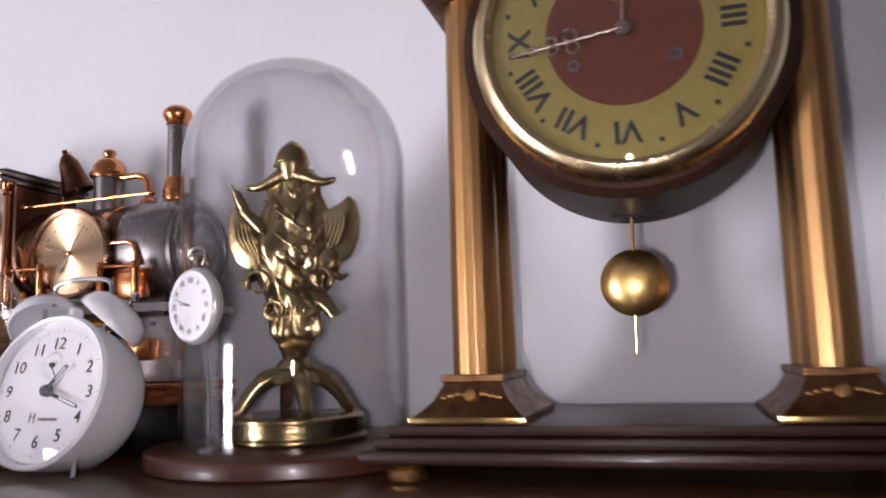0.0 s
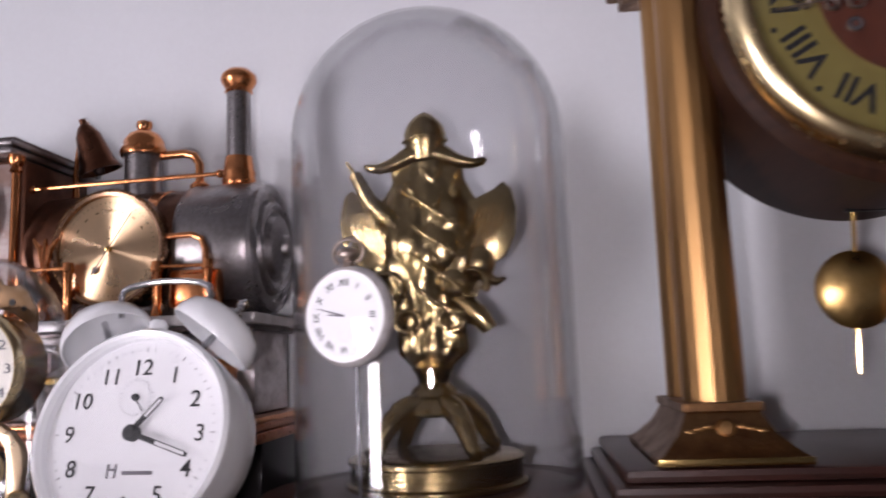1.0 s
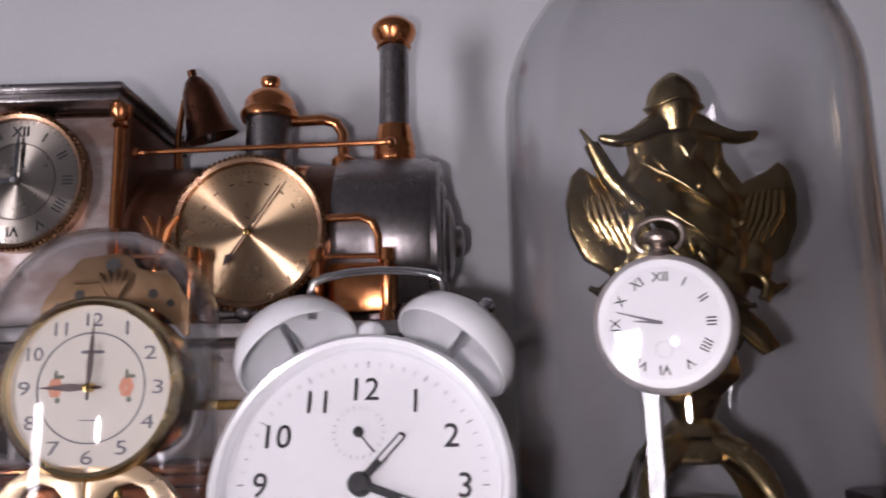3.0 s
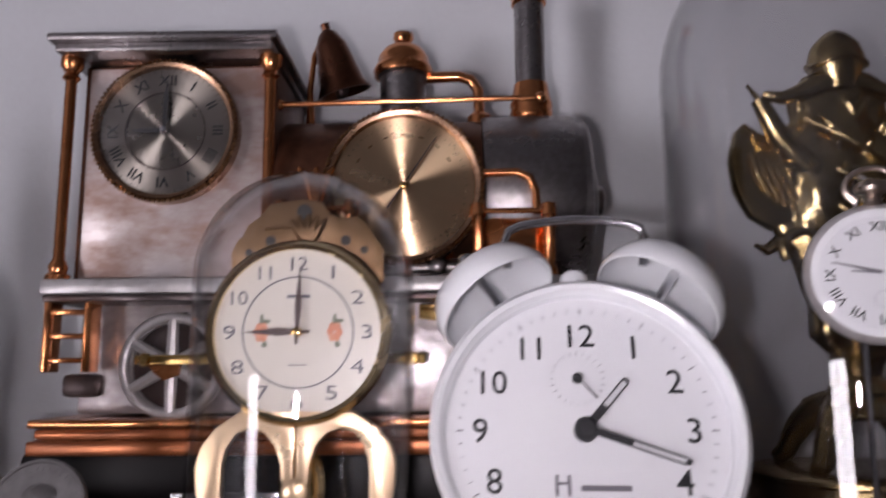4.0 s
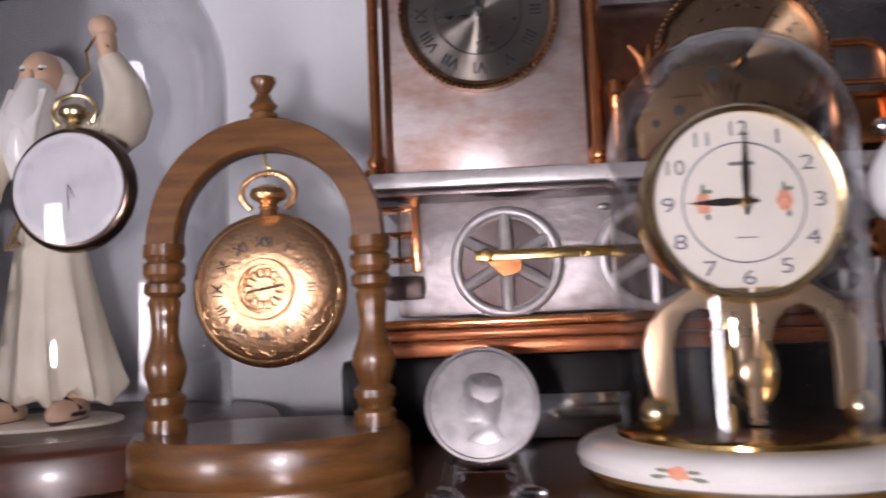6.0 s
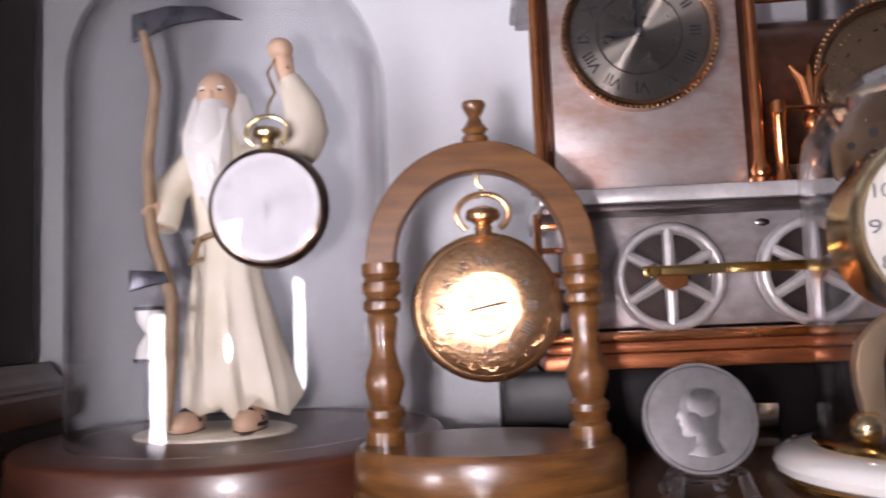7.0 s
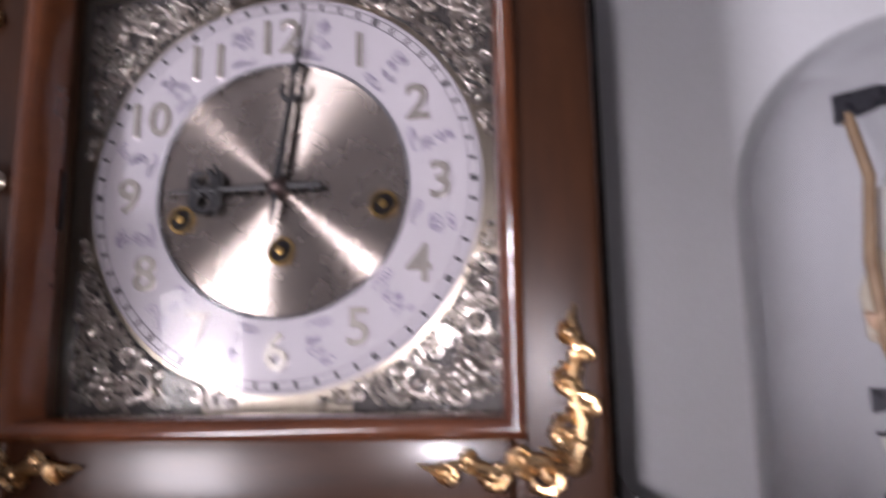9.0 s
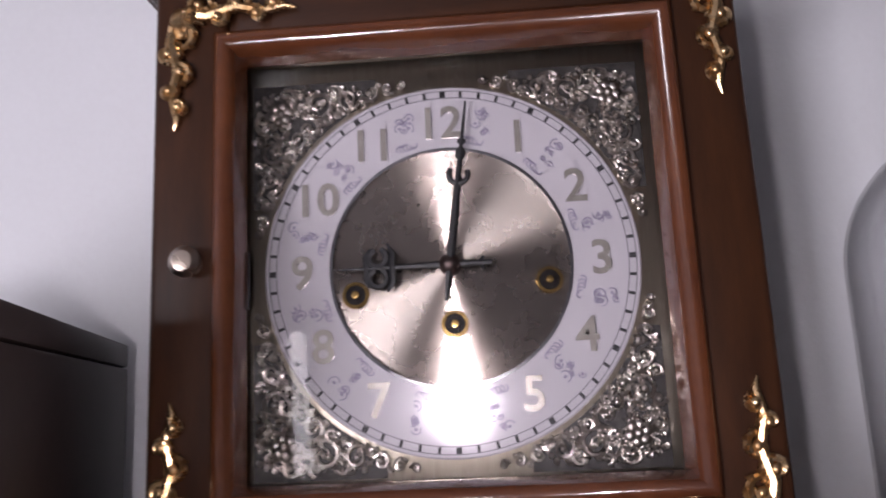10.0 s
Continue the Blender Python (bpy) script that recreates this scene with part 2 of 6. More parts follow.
def thing(name, at, label, category, group="", rz=0.0, rx=0.0):
    ob = new(name)
    ob.empty_display_size = 0.02
    ob.matrix_world = pose(*at, rx, 0, rz)
    return tagged(ob, label, category, group)


def part(name, bm, mat, parent, label="", m=None, kind="", angle=40):
    ob = new(name, mesh_of(bm, name, mat, True, angle))
    ob.parent = parent
    if m is not None:
        ob.matrix_basis = m
    return tagged(ob, label, "", "", kind)


def box(sx, sy, sz, c=(0, 0, 0), bevel=0.0, bm=None, seg=2):
    out = bm or bmesh.new()
    t = bmesh.new()
    bmesh.ops.create_cube(t, size=1)
    bmesh.ops.scale(t, vec=(sx, sy, sz), verts=t.verts)
    if bevel:
        bmesh.ops.bevel(t, geom=t.edges[:], offset=bevel, segments=seg, affect="EDGES", profile=0.6)
    bmesh.ops.translate(t, vec=c, verts=t.verts)
    return merge(out, t)


def merge(out, t, m=None):
    if m is not None:
        bmesh.ops.transform(t, matrix=m, verts=t.verts)
    me = bpy.data.meshes.new("tmp")
    t.to_mesh(me)
    t.free()
    out.from_mesh(me)
    bpy.data.meshes.remove(me)
    return out


def lathe(profile, seg=48, bm=None, m=None, axis="Z", squash=1.0):
    """Revolves (r, z) pairs round Z, or round Y with z running to the front (-Y)."""
    t = bmesh.new()
    rings = []
    for r, z in profile:
        if r < 1e-6:
            rings.append([t.verts.new((0, 0, z))])
        else:
            rings.append([t.verts.new((r * math.cos(TAU * i / seg), squash * r * math.sin(TAU * i / seg), z)) for i in range(seg)])
    for a, b in zip(rings, rings[1:]):
        if len(a) == 1 and len(b) == 1:
            continue
        for i in range(seg):
            j = (i + 1) % seg
            if len(a) == 1:
                t.faces.new((a[0], b[i], b[j]))
            elif len(b) == 1:
                t.faces.new((a[i], a[j], b[0]))
            else:
                t.faces.new((a[i], a[j], b[j], b[i]))
    if axis == "Y":
        bmesh.ops.transform(t, matrix=pose(0, 0, 0, 90, 0, 0), verts=t.verts)
    return merge(bm or bmesh.new(), t, m)


def tube(points, r, seg=10, bm=None, closed=False, cap=True):
    """A round bar along points; r is one radius or one for each point."""
    t = bmesh.new()
    pts = [Vector(p) for p in points]
    n = len(pts)
    rad = [r] * n if isinstance(r, (int, float)) else list(r)
    rings = []
    up = None
    for i, p in enumerate(pts):
        a = pts[(i - 1) % n] if closed or i else p
        b = pts[(i + 1) % n] if closed or i < n - 1 else p
        d = (b - a).normalized()
        if up is None:
            up = d.orthogonal().normalized()
        up = (up - d * up.dot(d)).normalized()
        side = d.cross(up)
        rings.append([t.verts.new(p + rad[i] * (math.cos(TAU * k / seg) * up + math.sin(TAU * k / seg) * side)) for k in range(seg)])
    last = n if closed else n - 1
    for i in range(last):
        a, b = rings[i], rings[(i + 1) % n]
        for k in range(seg):
            t.faces.new((a[k], a[(k + 1) % seg], b[(k + 1) % seg], b[k]))
    if cap and not closed:
        t.faces.new(rings[0])
        t.faces.new(list(reversed(rings[-1])))
    return merge(bm or bmesh.new(), t)


def arc(cx, cz, r, a0, a1, n, y=0.0, rz=None):
    """Points of an arc in the XZ plane; degrees from +X towards +Z."""
    rz = r if rz is None else rz
    return [(cx + r * math.cos(radians(a0 + (a1 - a0) * i / (n - 1))), y, cz + rz * math.sin(radians(a0 + (a1 - a0) * i / (n - 1)))) for i in range(n)]


def ball(r, c=(0, 0, 0), s=(1, 1, 1), bm=None, u=16, v=10, m=None):
    t = bmesh.new()
    bmesh.ops.create_uvsphere(t, u_segments=u, v_segments=v, radius=r)
    bmesh.ops.scale(t, vec=s, verts=t.verts)
    if m is not None:
        bmesh.ops.transform(t, matrix=m, verts=t.verts)
    bmesh.ops.translate(t, vec=c, verts=t.verts)
    return merge(bm or bmesh.new(), t)


def slab(outline, y0, y1, bm=None, bevel=0.0):
    """An outline of (x, z) given a thickness from y0 (front) to y1."""
    t = bmesh.new()
    f = t.faces.new([t.verts.new((x, y0, z)) for x, z in outline])
    ex = bmesh.ops.extrude_face_region(t, geom=[f])
    bmesh.ops.translate(t, vec=(0, y1 - y0, 0), verts=[g for g in ex["geom"] if isinstance(g, bmesh.types.BMVert)])
    if bevel:
        bmesh.ops.recalc_face_normals(t, faces=t.faces)
        edges = [e for e in t.edges if abs(e.verts[0].co.y - e.verts[1].co.y) < 1e-7]
        bmesh.ops.bevel(t, geom=edges, offset=bevel, segments=2, affect="EDGES", profile=0.6)
    return merge(bm or bmesh.new(), t)


def ring_flat(r0, r1, y0, y1, seg=64, bm=None):
    """A flat ring that faces -Y."""
    return lathe([(r0, y0), (r1, y0), (r1, y1), (r0, y1), (r0, y0)], seg, bm, axis="Y")


def words(text, size, depth=0.0002, bold=0.0):
    """Lettering that faces -Y, centred on the origin, as a bmesh."""
    cu = bpy.data.curves.new("lettering", "FONT")
    cu.body, cu.size, cu.extrude, cu.offset = text, size, depth, bold
    cu.align_x, cu.align_y, cu.resolution_u = "CENTER", "CENTER", 3
    ob = bpy.data.objects.new("lettering", cu)
    me = bpy.data.meshes.new_from_object(ob)
    bm = bmesh.new()
    bm.from_mesh(me)
    bpy.data.objects.remove(ob)
    bpy.data.meshes.remove(me)
    xs = [v.co.x for v in bm.verts]
    ys = [v.co.y for v in bm.verts]
    bmesh.ops.translate(bm, vec=(-(min(xs) + max(xs)) / 2, -(min(ys) + max(ys)) / 2, 0), verts=bm.verts)
    bmesh.ops.transform(bm, matrix=pose(0, 0, 0, 90, 0, 0), verts=bm.verts)
    return bm


def clock_dir(hour):
    a = radians(90 - 30 * hour)
    return math.cos(a), math.sin(a)


def dome_profile(r, h, thick=0.0016, n=12):
    """Closed section of a glass dome: straight wall and round top, open below."""
    out = [(r, 0.0)]
    out += [(r * math.cos(PI / 2 * i / n), h - r + r * math.sin(PI / 2 * i / n)) for i in range(n)]
    out.append((0.0, h))
    q = r - thick
    inn = [(0.0, h - thick)]
    inn += [(q * math.cos(PI / 2 * i / n), h - r + q * math.sin(PI / 2 * i / n)) for i in range(n - 1, -1, -1)]
    inn += [(q, 0.0), (r, 0.0)]
    return out + inn


def clear(ob):
    ob.visible_shadow = False
    return ob


def ticks(radius, length, width, mat, hub, y=-0.0004, count=60, long_every=5, long_len=None, name="minute_track"):
    bm = bmesh.new()
    for i in range(count):
        L = long_len if (long_len and i % long_every == 0) else length
        w = width * (1.6 if (long_len and i % long_every == 0) else 1)
        t = box(w, 0.0002, L, (0, 0, radius))
        merge(bm, t, pose(0, 0, 0, 0, 360 * i / count, 0))
    return part(name, bm, mat, hub, m=pose(0, y, 0))


def scroll(bm, cx, cz, r, start, turns, thick, y=-0.001, leaves=0, flip=1, rise=0.0010):
    """A spiral scroll with leafy lobes on its outer side, in the XZ plane."""
    n = int(12 * turns) + 2
    pts, rad = [], []
    for i in range(n):
        f = i / (n - 1)
        a = radians(start + flip * 360 * turns * f)
        q = r * (1 - f) ** 0.85 + r * 0.06
        pts.append((cx + q * math.cos(a), y - rise * f, cz + q * math.sin(a)))
        rad.append(thick * (0.45 + 0.75 * math.sin(PI * min(1.0, f * 1.25 + 0.12))))
    tube(pts, rad, 6, bm)
    ball(thick * 1.5, pts[-1], (1, 0.8, 1), bm, 8, 5)
    for k in range(leaves):
        a = radians(start + flip * (20 + 42 * k))
        q = r * (1 - (20 + 42 * k) / (360 * turns)) ** 0.85
        p = (cx + q * math.cos(a), y, cz + q * math.sin(a))
        b = a + flip * radians(38)
        ln = r * 0.55 * (1 - 0.08 * k)
        tube([p, (p[0] + 0.6 * ln * math.cos(b - flip * 0.3), y - rise * 0.8, p[2] + 0.6 * ln * math.sin(b - flip * 0.3)), (p[0] + ln * math.cos(b), y - rise * 0.2, p[2] + ln * math.sin(b))],
             [thick * 0.9, thick * 0.95, thick * 0.25], 6, bm)
    return bm
# ---- the room ----
def structure(name, bm, mat, label, category):
    ob = new(name, mesh_of(bm, name, mat, False))
    return tagged(ob, label, category, "", "structure")


structure("wall_north", box(4.8, 0.10, 2.6, (-0.7, WALL + 0.05, -0.45)), "wall", "smooth off-white painted wall behind the shelf", "wall")
# unseen side walls, floor and ceiling added; grey paint keeps bounced light low
structure("wall_west", box(0.10, 2.72, 2.6, (-3.15, -0.67, -0.45)), "room", "unseen side wall, grey to hold down bounced light", "wall")
structure("wall_east", box(0.10, 2.72, 2.6, (1.75, -0.67, -0.45)), "room", "unseen side wall, grey to hold down bounced light", "wall")
structure("floor", box(5.0, 2.9, 0.10, (-0.7, -0.67, -1.80)), "carpet", "brown boarded floor of the room", "floor")
structure("ceiling", box(5.0, 2.9, 0.10, (-0.7, -0.67, 0.90)), "room", "unseen ceiling, grey to hold down bounced light", "ceiling")
# south wall with the window opening x -2.75..-2.05, z -1.20..0.30
_b = bmesh.new()
box(0.35, 0.10, 2.6, (-2.925, -2.0, -0.45), bm=_b)
box(3.75, 0.10, 2.6, (-0.175, -2.0, -0.45), bm=_b)
box(0.70, 0.10, 0.55, (-2.40, -2.0, 0.575), bm=_b)
box(0.70, 0.10, 0.55, (-2.40, -2.0, -1.475), bm=_b)
structure("wall_south", _b, "room", "unseen wall with one window, grey to hold down bounced light", "wall")
_w = tagged(new("window_1"), "white-framed window that lets in cool daylight", "window", "", "structure")
_w.matrix_world = pose(-2.4, -1.915, -0.45)
_b = bmesh.new()
for sx in (-0.335, 0.0, 0.335):
    box(0.03, 0.02, 1.5, (sx, 0, 0), 0.004, _b)
for sz in (-0.735, 0.735):
    box(0.64, 0.02, 0.03, (0, 0, sz), 0.004, _b)
part("window_frame", _b, "white", _w)

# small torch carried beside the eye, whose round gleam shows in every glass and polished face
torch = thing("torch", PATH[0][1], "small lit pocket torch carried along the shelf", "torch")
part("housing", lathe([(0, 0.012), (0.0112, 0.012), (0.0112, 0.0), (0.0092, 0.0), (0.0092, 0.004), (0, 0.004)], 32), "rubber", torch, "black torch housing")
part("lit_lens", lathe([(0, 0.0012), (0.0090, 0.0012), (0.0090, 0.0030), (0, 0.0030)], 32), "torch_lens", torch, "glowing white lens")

_s = tagged(new("shelf"), "dark reddish-brown wooden shelf carrying the clocks", "shelf", "", "structure")
part("board", box(2.4, 0.29, 0.028, (-0.55, WALL - 0.145, SHELF - 0.014), 0.003), "shelf", _s)
for bx in (-1.5, -0.5, 0.4):
    part("bracket", box(0.025, 0.20, 0.12, (bx, WALL - 0.10, SHELF - 0.088), 0.003), "shelf", _s)


# ---- pillared mantel clock with a swinging pendulum ----
def roman(h):
    return ["XII", "I", "II", "III", "IIII", "V", "VI", "VII", "VIII", "IX", "X", "XI"][h % 12]


PX, PY = -0.0245, 0.542
pillar_clock = thing("pillar_clock", (PX, PY, SHELF), "dark wooden portico clock with bronze fluted columns and gold dial", "clock")
for z0, z1, hx, y0, y1 in ((0.0088, 0.0160, 0.148, -0.084, 0.075), (0.0160, 0.0222, 0.142, -0.078, 0.072), (0.0222, 0.0285, 0.137, -0.073, 0.070)):
    part("base_step", box(2 * hx, y1 - y0, z1 - z0 - 0.0004, (0, (y0 + y1) / 2, (z0 + z1) / 2), 0.003), "rosewood", pillar_clock)
for fx, fy in ((-0.122, -0.078), (0.122, -0.078), (-0.122, 0.050), (0.122, 0.050)):
    part("bun_foot", lathe([(0, 0), (0.0080, 0), (0.0105, 0.0018), (0.0110, 0.0042), (0.0095, 0.0066), (0.0070, 0.0074), (0.0082, 0.0088), (0, 0.0088)], 28), "bronze", pillar_clock, "turned bronze bun foot", pose(fx, fy, 0))


def column(x, y):
    col = bmesh.new()
    seg, rows = 96, [(0.0, 0.0140), (0.04, 0.0139), (0.2, 0.0128), (0.36, 0.0122)]
    rings = []
    for z, r in rows:
        ring = []
        for i in range(seg):
            a = TAU * i / seg
            rr = r * (1 - 0.022 * (0.5 + 0.5 * math.cos(16 * a)) ** 0.6)
            ring.append(col.verts.new((rr * math.cos(a), rr * math.sin(a), z)))
        rings.append(ring)
    for a, b in zip(rings, rings[1:]):
        for i in range(seg):
            col.faces.new((a[i], a[(i + 1) % seg], b[(i + 1) % seg], b[i]))
    col.faces.new(list(reversed(rings[0]))), col.faces.new(rings[-1])
    return part("column", col, "bronze", pillar_clock, "fluted bronze column", pose(x, y, 0.0535), angle=60)


def column_pair(x):
    column(x, -0.040)
    column(x, 0.002)
    foot = bmesh.new()
    rows = [(0.0310, 0.0), (0.0310, 0.003), (0.0285, 0.0045), (0.0255, 0.007), (0.0205, 0.012), (0.0172, 0.018), (0.0160, 0.0205), (0.0172, 0.0215), (0.0172, 0.0248), (0.013, 0.0252)]
    loops = []
    for w, z in rows:
        loops.append([foot.verts.new((sx * w, sy * (w + 0.0205), z)) for sx, sy in ((-1, -1), (1, -1), (1, 1), (-1, 1))])
    for a, b in zip(loops, loops[1:]):
        for i in range(4):
            foot.faces.new((a[i], a[(i + 1) % 4], b[(i + 1) % 4], b[i]))
    foot.faces.new(list(reversed(loops[0]))), foot.faces.new(loops[-1])
    ft = part("column_foot", foot, "bronze_dark", pillar_clock, "flared dark bronze column foot with a rosette", pose(x, -0.019, 0.0287), angle=30)
    part("foot_strip", box(0.0630, 0.0012, 0.0032, (0, -0.0521, 0.0017), 0.0004), "brass", ft)
    ros = lathe([(0.0, 0.0025), (0.003, 0.002), (0.0045, 0.0)], 12, axis="Y")
    for s in (-1, 1):
        for k in range(3):
            ball(0.0016, (s * (0.007 + 0.004 * k), 0, 0.001 * (1 - k)), (1.6, 0.6, 0.7), ros, 8, 6)
    part("rosette", ros, "bronze", ft, m=pose(0, -0.0398, 0.0140, -20, 0, 0), kind="stuff")


column_pair(-0.0915)
column_pair(0.0915)
part("top_beam", box(0.34, 0.15, 0.03, (0, 0.0, 0.4385), 0.004), "rosewood", pillar_clock)
for s in (-1, 1):
    cap = box(0.044, 0.084, 0.010, (0, 0, 0.0), 0.002)
    box(0.056, 0.094, 0.006, (0, 0, 0.006), 0.002, cap)
    for k in range(5):
        ball(0.004, (-0.016 + 0.008 * k, -0.0405, 0.001), (1, 0.7, 1.3), cap, 8, 6)
    part("column_capital", cap, "bronze_dark", pillar_clock, m=pose(s * 0.0915, -0.019, 0.2755))
DZ = DZP = 0.324 - SHELF
drum = part("drum", lathe([(0.0, 0.070), (0.083, 0.070), (0.0875, 0.066), (0.0885, -0.018), (0.085, -0.022), (0.0, -0.022)], 96, axis="Y"), "drum_wood", pillar_clock,
            "dark round wooden drum", pose(0, 0, DZ))
part("hanging_block", box(0.05, 0.05, 0.06, (0, 0.01, DZ + 0.108), 0.004), "rosewood", pillar_clock)
part("slot", box(0.030, 0.004, 0.003, (0, 0, 0), 0.001), "black", pillar_clock, m=pose(0, -0.012, DZ - 0.0872))
bezel = part("bezel", lathe([(0.0765, 0.0), (0.0775, 0.006), (0.081, 0.0085), (0.085, 0.0075), (0.0885, 0.003), (0.0895, -0.003), (0.0765, -0.003), (0.0765, 0.0)], 96, axis="Y"),
             "brass_pale", pillar_clock, "polished brass bezel", pose(0, -0.073, DZ) @ Matrix.Scale(0.90, 4))
dial = part("dial", lathe([(0.0445, 0.0), (0.079, 0.0), (0.079, -0.002), (0.0445, -0.002), (0.0445, 0.0)], 96, axis="Y"), "gold_face", pillar_clock, "olive gold chapter ring with dark Roman numerals", pose(0, -0.073, DZ) @ Matrix.Scale(0.90, 4))
part("dial_centre", lathe([(0.0, 0.0002), (0.0447, 0.0002), (0.0447, -0.002), (0.0, -0.002)], 96, axis="Y"), "red_face", dial, "russet dial centre")
for h in range(12):
    dx, dz = clock_dir(h)
    part("numeral", words(roman(h), 0.0190, 0.0002, 0.0004), "ink", dial, m=pose(dx * 0.0605, -0.0004, dz * 0.0605, 0, 30 * h, 0))
for h in range(12):
    dx, dz = clock_dir(h + 0.5)
    part("dial_mark", lathe([(0, 0.0003), (0.0016, 0.0003), (0.0016, 0)], 8, axis="Y"), "ink", dial, m=pose(dx * 0.069, -0.0003, dz * 0.069))
for sx, lab in ((-0.029, 0), (0.029, 0)):
    part("winding_hole", lathe([(0.0017, 0.0), (0.0017, 0.0012), (0.0036, 0.0012), (0.0042, 0.0)], 20, axis="Y"), "steel", dial, m=pose(sx, -0.0004, -0.018))


def fancy_hand(length, width):
    bm = tube([(0, 0, 0), (0, 0, length)], [width * 0.25, width * 0.12], 6)
    for f, w in ((0.45, 1.0), (0.62, 0.75)):
        for s in (-1, 1):
            tube(arc(s * width * w * 0.8, length * f, width * w * 0.8, 0, 330, 14), width * 0.2, 6, bm)
    tube(arc(0, length * 0.8, width * 0.5, 0, 360, 13), width * 0.18, 6, bm)
    lathe([(0, 0.001), (width * 0.9, 0.0008), (width, 0)], 16, bm, axis="Y")
    return bm


part("hour_pointer", fancy_hand(0.048, 0.0046), "steel_warm", dial, m=pose(0, -0.003, 0, 0, 3, 0))
part("minute_pointer", fancy_hand(0.066, 0.0046), "steel_warm", dial, m=pose(0, -0.0045, 0, 0, -98, 0))
_g = [(0.0, 0.0135)] + [(0.078 * math.sin(radians(4 * i)) / math.sin(radians(28)), 0.0135 - 0.0095 * (i / 7) ** 2) for i in range(1, 8)]
clear(part("dial_glass", lathe(_g + [(r, z - 0.001) for r, z in reversed(_g)], 64, axis="Y"), "crystal", bezel))

# the pendulum hangs from the drum and swings
pendulum = part("pendulum", tube([(0, 0, -0.002), (0, 0, -0.185)], 0.0011, 8), "brass", pillar_clock, "swinging brass pendulum", pose(0, -0.008, DZ + 0.066))
part("bob", lathe([(0, 0.0075), (0.006, 0.0072), (0.012, 0.0056), (0.017, 0.003), (0.0195, 0.0), (0.017, -0.003), (0.0, -0.005)], 48, axis="Y"), "bob_brass", pendulum, "round satin brass bob", pose(0, 0, -0.193))
part("rod_end", tube([(0, 0, -0.212), (0, 0, -0.234)], [0.0010, 0.0006], 8), "brass", pendulum)
# ---- glass domes on wooden bases ----
def glass_dome(at, r_base, h_base, r_glass, h_glass, wood, label):
    ob = thing("glass_dome", at, label, "glass dome")
    b = r_base
    prof = [(0, 0), (b - 0.002, 0), (b, 0.0015), (b, h_base - 0.0025), (b - 0.0008, h_base - 0.001), (b - 0.003, h_base), (0, h_base)]
    part("base", lathe(prof, 96), wood, ob, "round turned wooden base")
    clear(part("glass_cover", lathe(dome_profile(r_glass, h_glass), 96), "glass", ob, "clear blown glass cover", pose(0, 0, h_base + 0.0003)))
    return ob


glass_dome((-0.248, 0.540, SHELF), 0.094, 0.0118, 0.0738, 0.2542, "mahogany", "tall clear glass dome on a round mahogany base")
glass_dome((-0.708, 0.545, SHELF), 0.0835, 0.0155, 0.0645, 0.203, "mahogany", "clear glass dome on a round mahogany base")


def one_mesh(name, pieces, at, label, category, rz=0):
    """One plain mesh of several coloured pieces: (bmesh, material)."""
    mats, out = [], bmesh.new()
    for bm, mat in pieces:
        if mat not in mats:
            mats.append(mat)
        bmesh.ops.recalc_face_normals(bm, faces=bm.faces)
        for f in bm.faces:
            f.material_index = mats.index(mat)
        merge(out, bm)
    me = bpy.data.meshes.new(name)
    out.to_mesh(me)
    out.free()
    for k in mats:
        me.materials.append(M[k])
    me.polygons.foreach_set("use_smooth", [True] * len(me.polygons))
    me.set_sharp_from_angle(angle=radians(50))
    ob = new(name, me)
    ob.matrix_world = pose(*at, 0, 0, rz)
    return tagged(ob, label, category)


# ---- white twin-bell alarm clock ----
alarm = thing("alarm_clock", (-0.3735, 0.4640, SHELF + 0.0490), "white enamelled twin-bell alarm clock with black numerals", "alarm clock", rz=-5, rx=-16)
alarm.scale = (0.975, 0.975, 0.975)
R = 0.0485
part("case", lathe([(0.0, -0.040), (0.030, -0.040), (0.040, -0.037), (0.0445, -0.030), (0.0465, -0.015), (0.0478, -0.004), (0.0482, 0.002), (R, 0.004), (R, 0.0065), (0.0468, 0.0085), (0.0452, 0.0078), (0.0440, 0.0035), (0.0435, 0.002)], 96, axis="Y"), "white", alarm, "white enamelled round case")
dial = part("dial", lathe([(0, 0.0), (0.0445, 0.0), (0.0445, -0.001), (0, -0.001)], 72, axis="Y"), "dialwhite", alarm, "plain white dial", pose(0, -0.0022, 0))
for h in range(1, 13):
    dx, dz = clock_dir(h)
    part("numeral", words(str(h), 0.0108, 0.0001, 0.00005), "ink", dial, m=pose(dx * 0.0328, -0.0003, dz * 0.0308))
ticks(0.0392, 0.0014, 0.00025, "grey_ink", dial, -0.0002, 60, 5, 0.0022)
# small alarm dial
sub = part("alarm_dial", lathe([(0.0066, 0.0002), (0.0070, 0.0002), (0.0070, 0), (0.0066, 0)], 40, axis="Y"), "dialwhite", dial, "small printed alarm dial", pose(-0.0018, -0.0002, 0.0165))
ticks(0.0082, 0.0012, 0.0002, "grey_ink", sub, -0.0002, 24)
part("alarm_pointer", tube([(0, 0, 0.0), (0.0058, 0, -0.0068)], 0.0003, 6), "ink", sub, m=pose(0, -0.0022, 0))
part("alarm_hub", lathe([(0, 0.0025), (0.0012, 0.0024), (0.0017, 0.0014), (0.0017, 0)], 16, axis="Y"), "ink", sub)
# brand mark as plain bars
bm = box(0.0010, 0.0002, 0.0062, (-0.0095, 0, 0))
